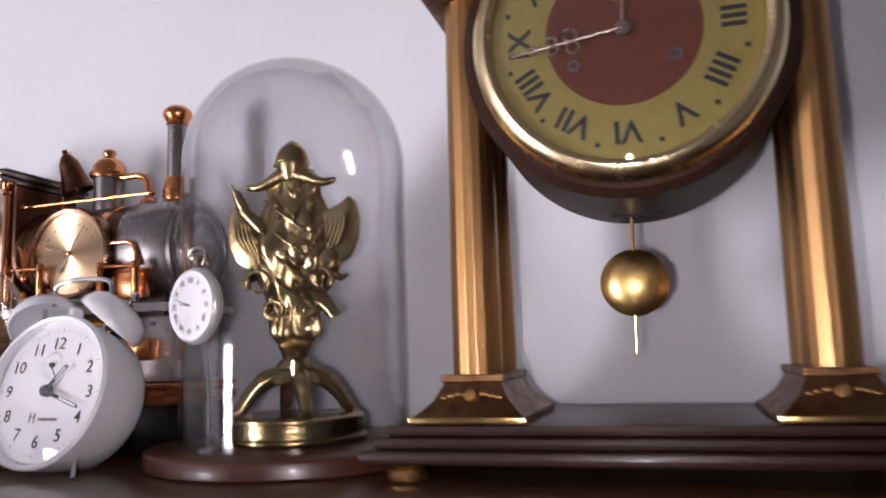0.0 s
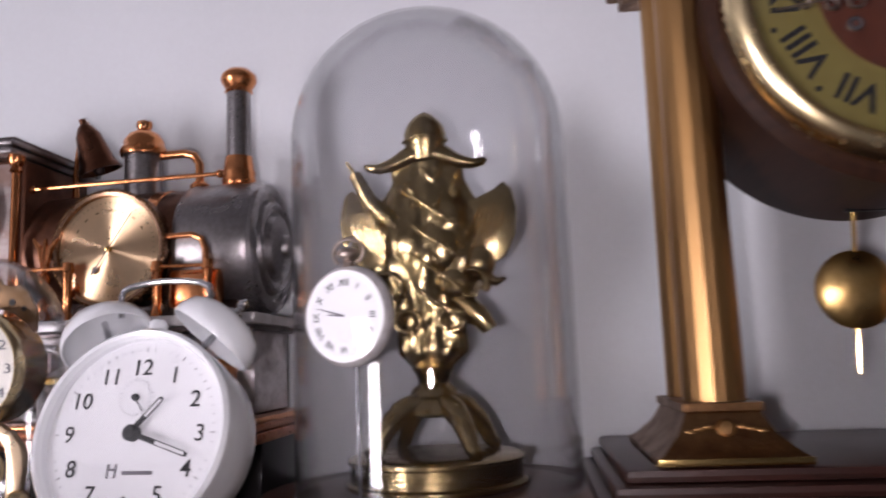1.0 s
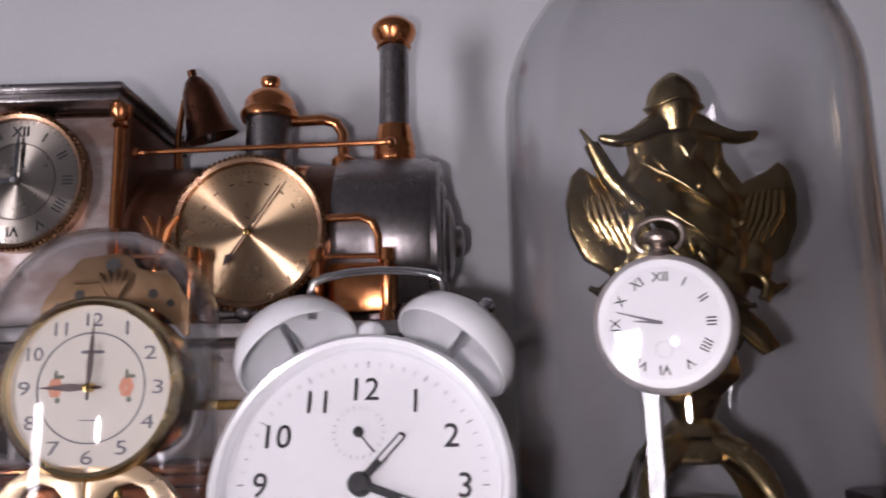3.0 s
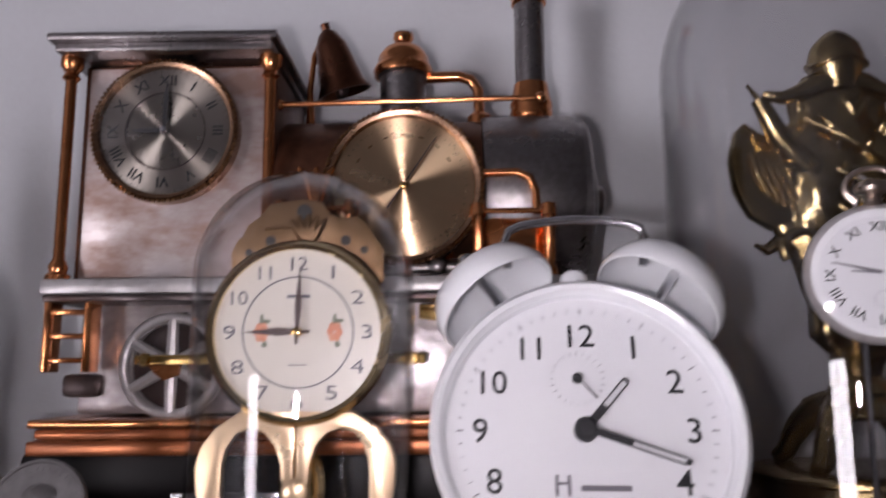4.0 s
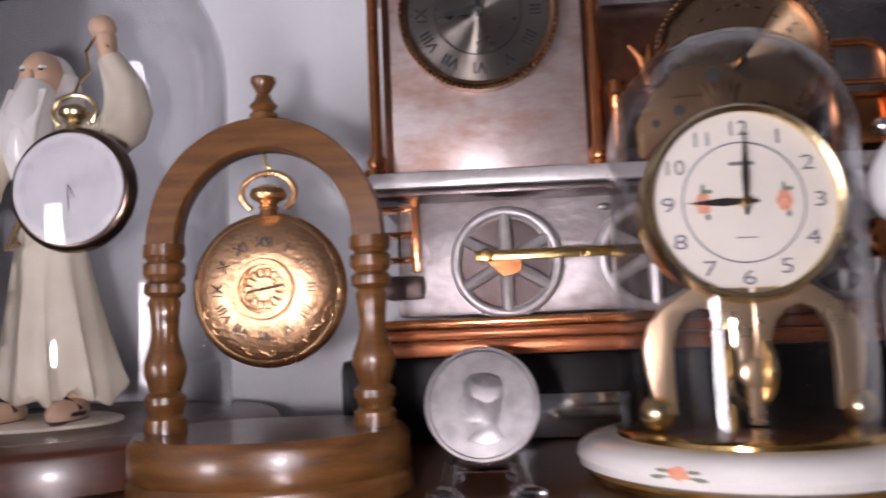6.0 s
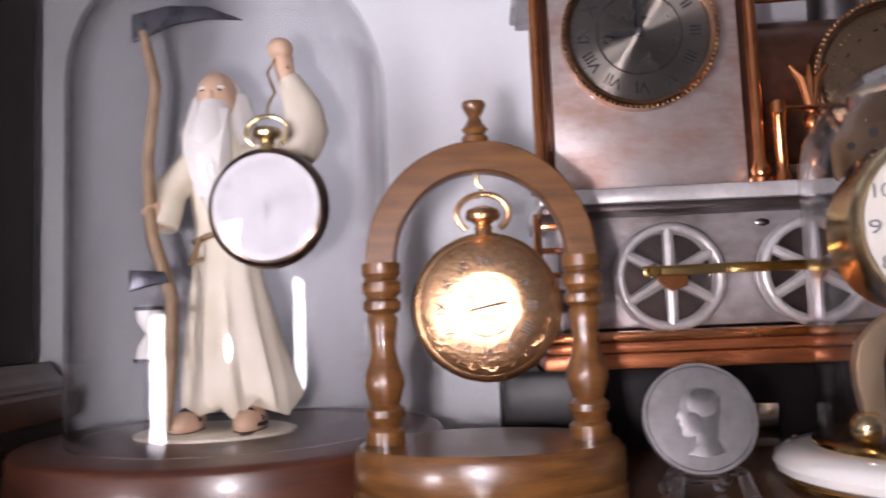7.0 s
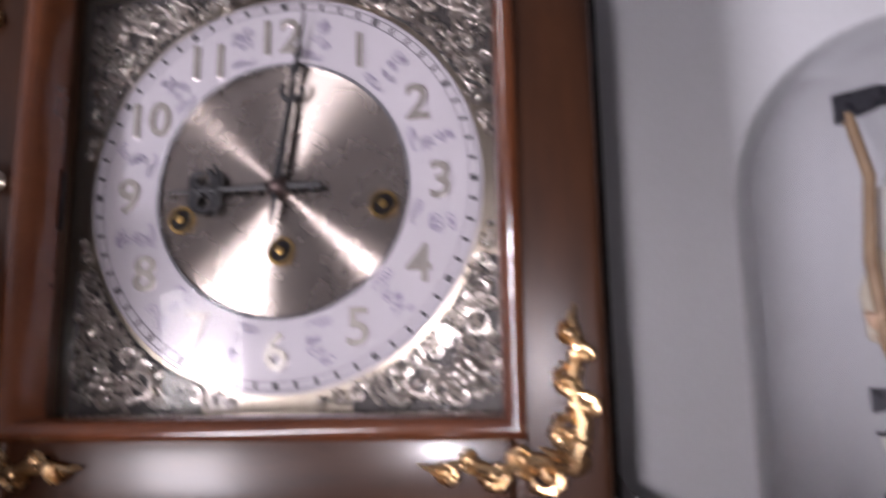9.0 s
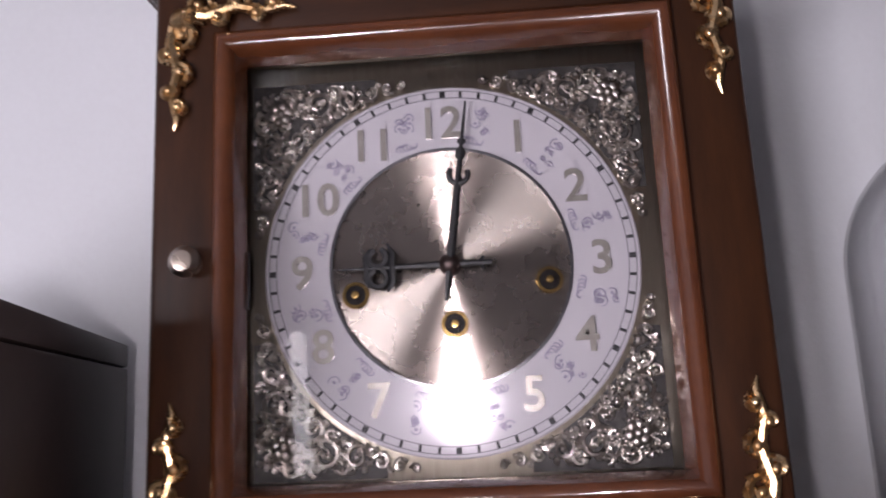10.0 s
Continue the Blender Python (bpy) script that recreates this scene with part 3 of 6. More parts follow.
box(0.0010, 0.0002, 0.0062, (-0.0058, 0, 0), bm=bm), box(0.0037, 0.0002, 0.0008, (-0.0076, 0, 0.0006), bm=bm)
part("brand_mark", bm, "grey_ink", dial, m=pose(0, -0.0003, -0.0165))
part("brand_bar", box(0.0150, 0.0002, 0.0017, (0.0052, 0, -0.0008)), "grey_ink", dial, m=pose(0, -0.0003, -0.0165))


def slot_hand(length, w, tail):
    bm = slab([(-w, -tail), (w, -tail), (w, length * 0.45), (-w, length * 0.45)], -0.0004, 0.0)
    for s in (-1, 1):
        slab([(s * w, length * 0.45), (s * w * 0.62, length * 0.45), (s * w * 0.62, length * 0.95), (s * w, length * 0.95)], -0.0004, 0.0, bm)
    slab([(-w, length * 0.95), (w, length * 0.95), (w * 0.6, length), (-w * 0.6, length)], -0.0004, 0.0, bm)
    return bm


part("hour_pointer", slot_hand(0.0205, 0.0013, 0.002), "ink", dial, m=pose(0, -0.0030, 0, 0, 41, 0))
part("minute_pointer", slot_hand(0.0320, 0.0012, 0.002), "ink", dial, m=pose(0, -0.0040, 0, 0, 109, 0))
part("hub_cap", lathe([(0, 0.0052), (0.0025, 0.005), (0.0037, 0.0035), (0.0037, 0)], 24, axis="Y"), "ink", dial)
_g = [(0.0, 0.0105)] + [(0.0440 * i / 8, 0.0105 - 0.0050 * (i / 8) ** 2) for i in range(1, 9)]
clear(part("lens", lathe(_g + [(r, z - 0.0008) for r, z in reversed(_g)], 64, axis="Y"), "crystal", alarm, "domed clear lens"))
for s in (-1, 1):
    tilt = pose(s * 0.0272, 0.006, 0.0460, -12, s * 33, 0) @ Matrix.Scale(1.28, 4)
    bell = part("bell", lathe([(0.0172, -0.001), (0.0176, 0.0), (0.0174, 0.003), (0.0155, 0.0075), (0.0115, 0.0105), (0.005, 0.0122), (0, 0.0126), (0, 0.0112), (0.005, 0.0108), (0.0108, 0.0092), (0.0145, 0.0066), (0.0165, 0.0025), (0.0168, -0.001), (0.0172, -0.001)], 48), "white", alarm, "white enamelled bell", tilt)
    part("bell_post", tube([(0, 0, -0.010), (0, 0, 0.0115)], 0.0013, 10), "steel", bell)
    part("bell_nut", lathe([(0, 0.0118), (0.0030, 0.0120), (0.0030, 0.0134), (0.0012, 0.0138), (0.0012, 0.0150), (0.0023, 0.0162), (0.0024, 0.0180), (0.0012, 0.0194), (0, 0.0196)], 16), "steel", bell)
part("hammer", lathe([(0, 0.0), (0.0035, 0.0), (0.0042, 0.002), (0.0042, 0.0055), (0.0030, 0.007), (0, 0.0072)], 20), "white", alarm, "small striker head", pose(-0.001, 0.004, 0.0475) @ Matrix.Scale(1.15, 4))
hp = [(-0.0235, 0.006, 0.0590), (-0.0245, 0.004, 0.0690), (-0.0232, 0.003, 0.0722), (-0.019, 0.003, 0.0742), (-0.010, 0.003, 0.0757), (0.0, 0.003, 0.0762), (0.010, 0.003, 0.0757), (0.019, 0.003, 0.0742), (0.0232, 0.003, 0.0722), (0.0245, 0.004, 0.0690), (0.0235, 0.006, 0.0590)]
part("carrying_loop", tube(hp, 0.0016, 10), "steel", alarm, "bent steel wire carrying loop")
for s in (-1, 1):
    part("foot", tube([(s * 0.026, 0.006, -0.038), (s * 0.034, 0.0, -0.0515)], [0.0017, 0.0017], 10), "steel", alarm, "short steel foot")
part("rear_foot", tube([(0, 0.032, -0.040), (0, 0.036, -0.054)], 0.0017, 10), "steel", alarm)

# ---- small dome clock with a porcelain base and a turning pendulum ----
dome_clock = thing("dome_clock", (-0.4635, 0.482, SHELF), "anniversary clock under glass on a flowered white porcelain base", "clock")
part("foot_ring", lathe([(0, 0), (0.0455, 0), (0.0478, 0.0009), (0.0478, 0.0024), (0.046, 0.0034), (0, 0.0034)], 72), "brass", dome_clock, "brass foot ring")
plinth = part("porcelain_base", lathe([(0, 0.0034), (0.0482, 0.0034), (0.0508, 0.0050), (0.0514, 0.0074), (0.0502, 0.0098), (0.0470, 0.0117), (0.041, 0.0126), (0, 0.0126)], 96), "porcelain", dome_clock, "white porcelain base with orange roses")
for a in (-38, 38, 0 + 142, -142):
    c = pose(0, 0, 0, 0, 0, a) @ pose(0, -0.0511, 0.0082, 8, 0, 0)
    bm = bmesh.new()
    for k in range(5):
        ball(0.0013, (0.0016 * math.cos(TAU * k / 5), 0, 0.0014 * math.sin(TAU * k / 5)), (1.2, 0.25, 1), bm, 8, 6)
    ball(0.0012, (0, -0.0003, 0), (1, 0.4, 1), bm, 8, 6)
    part("painted_rose", bm, "red_ink", plinth, m=c)
    bm = bmesh.new()
    for s in (-1, 1):
        ball(0.0012, (s * 0.0050, 0, -0.0006), (2.2, 0.2, 0.5), bm, 8, 6)
        ball(0.0010, (s * 0.0042, 0, 0.0012), (1.8, 0.2, 0.5), bm, 8, 6)
    part("painted_leaves", bm, "green_ink", plinth, m=c)
part("deck", lathe([(0, 0.0126), (0.0385, 0.0126), (0.0392, 0.0130), (0.0390, 0.0142), (0.0375, 0.0148), (0.034, 0.0150), (0, 0.0150)], 72), "brass", dome_clock, "polished brass deck")
clear(part("glass_cover", lathe(dome_profile(0.0368, 0.1205, 0.0013), 72), "glass", dome_clock, "clear glass cover", pose(0, 0, 0.0151)))
movement = part("movement", lathe([(0, 0.009), (0.0262, 0.009), (0.0270, 0.006), (0.0270, -0.012), (0, -0.012)], 64, axis="Y"), "brass", dome_clock, "round brass movement case", pose(0, 0.0, 0.0805))
ring = part("bezel", lathe([(0.0268, 0.0105), (0.0268, 0.0135), (0.0282, 0.0145), (0.0298, 0.0125), (0.0300, 0.009), (0.0268, 0.009), (0.0268, 0.0105)], 72, axis="Y"), "brass_pale", dome_clock, "polished brass bezel", pose(0, 0.0, 0.0805))
dial = part("dial", lathe([(0, 0.0114), (0.0271, 0.0114), (0.0271, 0.010), (0, 0.010)], 64, axis="Y"), "cream", dome_clock, "cream dial with two small roses", pose(0, 0.0, 0.0805))
for h in range(1, 13):
    dx, dz = clock_dir(h)
    fig = words(str(h), 0.0064, 0.0001)
    bmesh.ops.scale(fig, vec=(1.45 if h < 10 else 1.1, 1, 1), verts=fig.verts)
    part("numeral", fig, "grey_ink", dial, m=pose(dx * 0.0222, -0.0116, dz * 0.0222))
part("dial_ring", ring_flat(0.0176, 0.0181, 0.0116, 0.0114), "grey_ink", dial)
for s in (-1, 1):
    bm = bmesh.new()
    for k in range(6):
        ball(0.0012, (0.0014 * math.cos(k * 1.05), 0, 0.0019 * math.sin(k * 1.05)), (1, 0.15, 1.2), bm, 8, 6)
    part("painted_rose", bm, "red_ink", dial, m=pose(s * 0.0118, -0.0116, 0.000))
    bm = ball(0.0011, (0, 0, 0.0040), (0.6, 0.15, 1.7), None, 8, 6)
    ball(0.0011, (0.0016, 0, 0.0035), (1.2, 0.15, 0.6), bm, 8, 6)
    ball(0.0011, (0.0010, 0, -0.0040), (0.8, 0.15, 0.9), bm, 8, 6)
    part("painted_leaves", bm, "green_ink", dial, m=pose(s * 0.0118, -0.0116, 0.0))
part("maker_mark", box(0.0075, 0.0001, 0.0011), "grey_ink", dial, m=pose(0, -0.0116, 0.0115))
part("maker_line", box(0.0060, 0.0001, 0.0004), "grey_ink", dial, m=pose(0, -0.0116, -0.0105))


def leaf_hand(length, w):
    return slab([(-w * 0.4, -0.004), (w * 0.4, -0.004), (w * 0.5, 0), (w, length * 0.35), (0, length), (-w, length * 0.35), (-w * 0.5, 0)], -0.0003, 0.0)


part("hour_pointer", leaf_hand(0.0175, 0.0013), "iron", dial, m=pose(0, -0.0128, 0, 0, -90, 0))
part("minute_pointer", leaf_hand(0.0225, 0.0011), "iron", dial, m=pose(0, -0.0134, 0, 0, 2, 0))
part("hub_cap", lathe([(0, 0.0152), (0.0014, 0.0148), (0.0017, 0.0118)], 16, axis="Y"), "brass", dial)
# fretted crown above the dial: a pierced plate with a lily in the middle
edge = [(0.0300 * math.cos(radians(a)), 0.0300 * math.sin(radians(a))) for a in range(34, 147, 8)]
top = [(-0.0262, 0.0180), (-0.0268, 0.0280), (-0.0245, 0.0330), (-0.0228, 0.0338), (-0.0215, 0.0378), (-0.0172, 0.0408), (-0.0135, 0.0455), (-0.0075, 0.0462), (-0.0020, 0.0470), (0.0045, 0.0460),
       (0.0075, 0.0415), (0.0130, 0.0402), (0.0170, 0.0408), (0.0212, 0.0372), (0.0232, 0.0332), (0.0262, 0.0290), (0.0262, 0.0180)]
crown = part("crown_fret", slab(edge + top, -0.0010, 0.0008, None, 0.0003), "crown_brass", dome_clock, "pierced brown-toned brass crown", pose(0, 0.004, 0.0805))
# flat dark discs stand in for the shade in the fret's holes
for a, r in ((56, 0.0014), (68, 0.0018), (112, 0.0018), (126, 0.0014)):
    part("pierced_shade", lathe([(0, 0.0003), (r, 0.0003), (r, 0)], 14, axis="Y"), "dark_metal", crown, m=pose(0.0348 * math.cos(radians(a)), -0.0009, 0.0348 * math.sin(radians(a))))
bm = bmesh.new()
for k in range(5):
    a = radians(90 + 16 * (k - 2))
    tube([(0, 0, 0.030), (0.006 * math.cos(a), -0.001, 0.030 + 0.006 * math.sin(a)), (0.0115 * math.cos(a), 0, 0.030 + 0.0115 * math.sin(a))], [0.0012, 0.0016, 0.0005], 7, bm)
# the largest hole, also a flat disc coloured like its shade
part("eye", lathe([(0, 0.0004), (0.0027, 0.0004), (0.0027, 0)], 20, axis="Y"), "dark_metal", crown, m=pose(-0.0015, -0.0009, 0.0425))
part("lily", bm, "crown_brass", crown, m=pose(0, -0.0014, 0))
part("crown_bar", tube([(-0.015, -0.0016, 0.0365), (0.004, -0.0016, 0.0375)], 0.0006, 7), "crown_brass", crown)
part("pillar", tube([(0, 0.013, 0.0150), (0, 0.013, 0.06)], 0.0015, 10), "brass", dome_clock)
# flat arched legs that meet in a yoke under the dial
HALF = [(0.0001, 0.0560), (0.0180, 0.0555), (0.0255, 0.0505), (0.0300, 0.0450), (0.0316, 0.0394), (0.0314, 0.0330), (0.0302, 0.0260), (0.0288, 0.0194), (0.0232, 0.0194), (0.0234, 0.0300),
        (0.0232, 0.0394), (0.0220, 0.0440), (0.0190, 0.0485), (0.0144, 0.0502), (0.0100, 0.0488), (0.0066, 0.0450), (0.0047, 0.0394), (0.0044, 0.0360), (0.0040, 0.0316), (0.0001, 0.0316)]
for s in (-1, 1):
    leg = part("leg", slab([(s * x, z) for x, z in HALF], -0.0115, -0.0070, None, 0.0007), "leg_brass", dome_clock, "flat arched pale brass leg", angle=50)
    part("ball_foot", ball(0.0052, (s * 0.0290, -0.0100, 0.0201), u=20, v=12), "brass_pale", leg, "polished ball foot")
stem = part("stem", lathe([(0, 0.0122), (0.0030, 0.0122), (0.0044, 0.0114), (0.0044, 0.0075), (0, 0.0075)], 28, axis="Y"), "leg_brass", dome_clock, "round boss of the legs", pose(0, 0, 0.0306))
part("stem_drop", box(0.0040, 0.0026, 0.0125, (0, -0.0096, -0.0088), 0.0006), "leg_brass", stem)
# turning pendulum
spinner = part("pendulum", tube([(0, 0, 0.050), (0, 0, 0.0170)], 0.0008, 8), "brass_pale", dome_clock, "turning brass pendulum wheel", pose(0, -0.002, 0))
part("wheel_rim", ring_flat(0.0104, 0.0130, 0.0012, -0.0012, 48), "brass_pale", spinner, m=pose(0, 0, 0.0318))
for k in range(3):
    a = radians(90 + 120 * k)
    part("spoke", tube([(0, 0, 0.0318), (0.0115 * math.cos(a), 0, 0.0318 + 0.0115 * math.sin(a))], 0.0009, 8), "brass_pale", spinner)
part("wheel_hub", ball(0.0026, (0, 0, 0.0318), u=14, v=8), "brass_pale", spinner)

# ---- coin on a clear stand ----
coin = thing("coin", (-0.5432, 0.468, SHELF + 0.0250), "worn silver coin with a raised portrait", "coin", rz=-5, rx=-15)
coin.scale = (1.04, 1.0, 1.04)
body = part("disc", lathe([(0, 0.0008), (0.0146, 0.0008), (0.0150, 0.0012), (0.0158, 0.0012), (0.0160, 0.0008), (0.0160, -0.0008), (0, -0.0010)], 64, axis="Y"), "silver", coin)
# head in profile, turned to the left
prof = [(-0.0005, 0.0088), (-0.0030, 0.0080), (-0.0048, 0.0060), (-0.0052, 0.0040), (-0.0050, 0.0028), (-0.0068, 0.0004), (-0.0056, -0.0002), (-0.0058, -0.0018), (-0.0050, -0.0022), (-0.0052, -0.0044), (-0.0036, -0.0054), (-0.0014, -0.0048),
        (-0.0012, -0.0072), (-0.0040, -0.0100), (0.0010, -0.0112), (0.0060, -0.0098), (0.0040, -0.0060), (0.0052, -0.0020), (0.0060, 0.0020), (0.0054, 0.0056), (0.0030, 0.0082)]
bm = slab(prof, -0.00105, -0.0004, None, 0.0002)
ball(0.0052, (0.0012, -0.0009, 0.0042), (0.95, 0.07, 0.85), bm, 18, 10)
ball(0.0028, (-0.0018, -0.0010, -0.0016), (1.0, 0.08, 1.2), bm, 14, 8)
for k in range(6):
    tube(arc(0.0016, 0.0036, 0.0012 + 0.0007 * k, 20, 150, 9, -0.00125), 0.00016, 5, bm)
part("relief", bm, "silver", body)
ticks(0.0131, 0.0012, 0.0005, "silver", body, -0.0009, 40, name="legend")
stand = thing("coin_stand", (-0.5432, 0.470, SHELF), "small clear acrylic display stand under the coin", "display stand")
for s in (-1, 1):
    part("prong", tube([(s * 0.011, -0.013, 0.0022), (s * 0.009, -0.010, 0.0105), (s * 0.0085, -0.001, 0.009), (s * 0.0085, 0.011, 0.0022)], [0.0022, 0.0016, 0.0018, 0.0022], 12), "acrylic", stand)
    part("pad", ball(0.0034, (s * 0.0115, -0.0140, 0.0022), (1.5, 1.1, 0.6), None, 16, 8), "acrylic", stand)
part("crossbar", tube([(-0.009, 0.004, 0.006), (0.009, 0.004, 0.006)], 0.0016, 10), "acrylic", stand)
part("back_rest", tube([(0, 0.006, 0.006), (0, 0.008, 0.026)], 0.0018, 10), "acrylic", stand)

# ---- oak arch stand with a gold pocket watch ----
arch_stand = thing("watch_stand", (-0.6066, 0.474, SHELF), "turned golden oak arch stand for a pocket watch", "watch stand")
arch_stand.scale = (0.96, 0.96, 1.0)
part("base", lathe([(0, 0), (0.0425, 0), (0.0440, 0.0015), (0.0440, 0.0060), (0.0428, 0.0072), (0.0435, 0.0085), (0.0435, 0.0170), (0.0415, 0.0195), (0, 0.0195)], 72, squash=0.72), "oak", arch_stand, "oval moulded oak base")
POST = [(0, 0), (0.0058, 0), (0.0058, 0.004), (0.0046, 0.0052), (0.0050, 0.0075), (0.0058, 0.0085), (0.0058, 0.0105), (0.0042, 0.0120), (0.0050, 0.0145), (0.0060, 0.0180), (0.0060, 0.0205), (0.0046, 0.0245), (0.0036, 0.0290), (0.0040, 0.0345), (0.0046, 0.0385), (0.0038, 0.0400), (0.0056, 0.0415), (0.0056, 0.0440), (0.0044, 0.0452), (0.0058, 0.0470), (0.0058, 0.0500), (0.0046, 0.0512), (0.0058, 0.0526), (0.0058, 0.0560), (0, 0.0560)]
for s in (-1, 1):
    part("post", lathe([(r * 1.12, z * 1.007) for r, z in POST], 28), "oak", arch_stand, "turned oak post", pose(s * 0.0330, 0, 0.0195))
bm = bmesh.new()
t = []
for i in range(33):
    a = PI * i / 32
    t.append([bm.verts.new((r * math.cos(a), y, 0.0758 + r * math.sin(a))) for r, y in ((0.0284, -0.0045), (0.0372, -0.0045), (0.0376, -0.0040), (0.0376, 0.0040), (0.0372, 0.0045), (0.0284, 0.0045), (0.0280, 0.0040), (0.0280, -0.0040))])
for a, b in zip(t, t[1:]):
    for k in range(8):
        bm.faces.new((a[k], a[(k + 1) % 8], b[(k + 1) % 8], b[k]))
bm.faces.new(t[0]), bm.faces.new(list(reversed(t[-1])))
part("arch", bm, "oak_arch", arch_stand, "laminated oak arch")
part("finial", lathe([(0, 0), (0.0042, 0), (0.0042, 0.0022), (0.0030, 0.0034), (0.0042, 0.0048), (0.0028, 0.0064), (0.0018, 0.0085), (0.0030, 0.0105), (0.0038, 0.0120), (0.0036, 0.0132), (0, 0.0142)], 24), "oak", arch_stand, "turned oak finial", pose(0, 0, 0.1127) @ Matrix.Scale(1.06, 4))
part("hook", tube([(0, 0, 0.1040), (0, 0, 0.1000), (0.0016, 0, 0.0985), (0, 0, 0.0955), (-0.0014, 0, 0.0970)], 0.0005, 8), "brass", arch_stand)


def pocket_watch(at, r, thick, case, label, rz=0.0, tilt=0.0, trim=None):
    ob = thing("pocket_watch", at, label, "pocket watch", "pocket watches on stands", rz, tilt)
    h = thick / 2
    body = part("case", lathe([(0, -h), (r * 0.55, -h * 0.95), (r * 0.88, -h * 0.6), (r, -h * 0.12), (r, h * 0.12), (r * 0.96, h * 0.45), (r * 0.90, h * 0.62), (r * 0.86, h * 0.62), (0, h * 0.55)], 64, axis="Y"), case, ob)
    part("pendant", lathe([(0, -0.001), (r * 0.14, -0.001), (r * 0.11, r * 0.05), (r * 0.13, r * 0.08), (r * 0.10, r * 0.11), (r * 0.13, r * 0.15), (r * 0.22, r * 0.19), (r * 0.24, r * 0.25), (r * 0.21, r * 0.32), (r * 0.10, r * 0.37), (0, r * 0.38)], 20), trim or case, ob, "ribbed winding crown", pose(0, 0, r * 0.99))
    part("bow", tube([(p[0], p[1], p[2]) for p in arc(0, r * 1.26, r * 0.35, -50, 230, 24, rz=r * 0.27)], r * 0.042, 8), trim or case, ob, "oval bow")
    return ob, body


gold_watch, body = pocket_watch((-0.6052, 0.472, SHELF + 0.0608), 0.0220, 0.0085, "gold", "gold half-hunter pocket watch with engraved Roman numerals")
gold_watch.scale = (1.06, 1.06, 1.06)
part("cover", lathe([(0.0070, 0.0068), (0.0080, 0.0073), (0.0105, 0.0070), (0.0135, 0.0062), (0.0165, 0.0050), (0.0190, 0.0035), (0.0208, 0.0016), (0.0212, 0.0006)], 64, axis="Y"), "gold_satin", gold_watch, "domed engraved cover")
part("window_ring", lathe([(0.0068, 0.0060), (0.0068, 0.0082), (0.0082, 0.0082), (0.0086, 0.0072)], 40, axis="Y"), "gold_satin", gold_watch)
dial = part("inner_dial", lathe([(0, 0.0062), (0.0072, 0.0062)], 32, axis="Y"), "gold_satin", gold_watch)
for h in range(12):
    dx, dz = clock_dir(h)
    part("numeral", words(roman(h), 0.0040, 0.0002), "ink", gold_watch, m=pose(dx * 0.0130, -0.0068, dz * 0.0130, 0, 30 * h, 0))
bm = bmesh.new()
for k in range(14):
    a = TAU * k / 14
    tube(arc(0.0045 * math.cos(a), 0.0045 * math.sin(a), 0.0012, 0, 300, 9), 0.00022, 5, bm)
part("skeleton_work", bm, "gold", dial, m=pose(0, -0.0066, 0), kind="stuff")
for ang, ln in ((-80, 0.0045), (100, 0.006)):
    part("pointer", tube([(0, 0, 0), (ln * math.cos(radians(ang - 90)), 0, ln * math.sin(radians(ang - 90)))], 0.0003, 6), "iron", dial, m=pose(0, -0.0072, 0))
bm = bmesh.new()
for k in range(26):
    a = radians(195 + 150 * k / 25)
    rr = 0.0165 + 0.0012 * math.sin(k * 2.1)
    tube(arc(rr * math.cos(a), rr * math.sin(a), 0.0011, k * 40, k * 40 + 250, 8), 0.0002, 5, bm)
part("engraving", bm, "gold", gold_watch, m=pose(0, -0.0046, 0), kind="stuff")

# ---- copper and pewter locomotive clock ----
TX, TY = -0.4635, 0.585
loco = thing("locomotive_clock", (TX, TY, SHELF + 0.0355), "copper and pewter steam locomotive clock with barometer on a wooden base", "clock")
BZ = SHELF + 0.0355


def lp(x, y, z):
    """World place to the locomotive's own space."""
    return (x - TX, y - TY, z - BZ)


plinth = thing("black_plinth", (TX - 0.012, 0.595, SHELF), "glossy black plinth under the locomotive", "plinth")
part("block", box(0.250, 0.070, 0.0345, (0, 0, 0.01735), 0.004), "black", plinth)
part("plate", box(0.046, 0.002, 0.0175, (-0.035, -0.0362, 0.0095), 0.0006), "steel", plinth, "small polished metal plate")

bm = box(0.240, 0.094, 0.006, lp(TX, 0.580, BZ + 0.0031), 0.0015)
part("base_board", bm, "copper_wood", loco, "copper-brown lacquered base")
part("base_moulding", box(0.236, 0.090, 0.0045, lp(TX, 0.580, BZ + 0.0084), 0.0018), "copper_wood", loco)
part("base_top", box(0.240, 0.094, 0.0035, lp(TX, 0.580, BZ + 0.0126), 0.0014), "copper", loco)
# frame plate behind the wheels, footplate above
part("frame_plate", box(0.222, 0.060, 0.0495, lp(TX, 0.585, 0.1695), 0.002), "cast_plate", loco, "cast pewter frame plate")
part("footplate", box(0.238, 0.090, 0.0062, lp(TX, 0.578, 0.1972), 0.0014), "wheel_silver", loco, "pewter footplate")
part("footplate_edge", box(0.236, 0.088, 0.003, lp(TX, 0.578, 0.1925), 0.001), "iron", loco)
for k in range(5):
    part("rivet", ball(0.0022, lp(TX - 0.066 + 0.04 * k, 0.5545, 0.1865), (1.4, 0.5, 0.7), None, 10, 6), "pewter", loco)


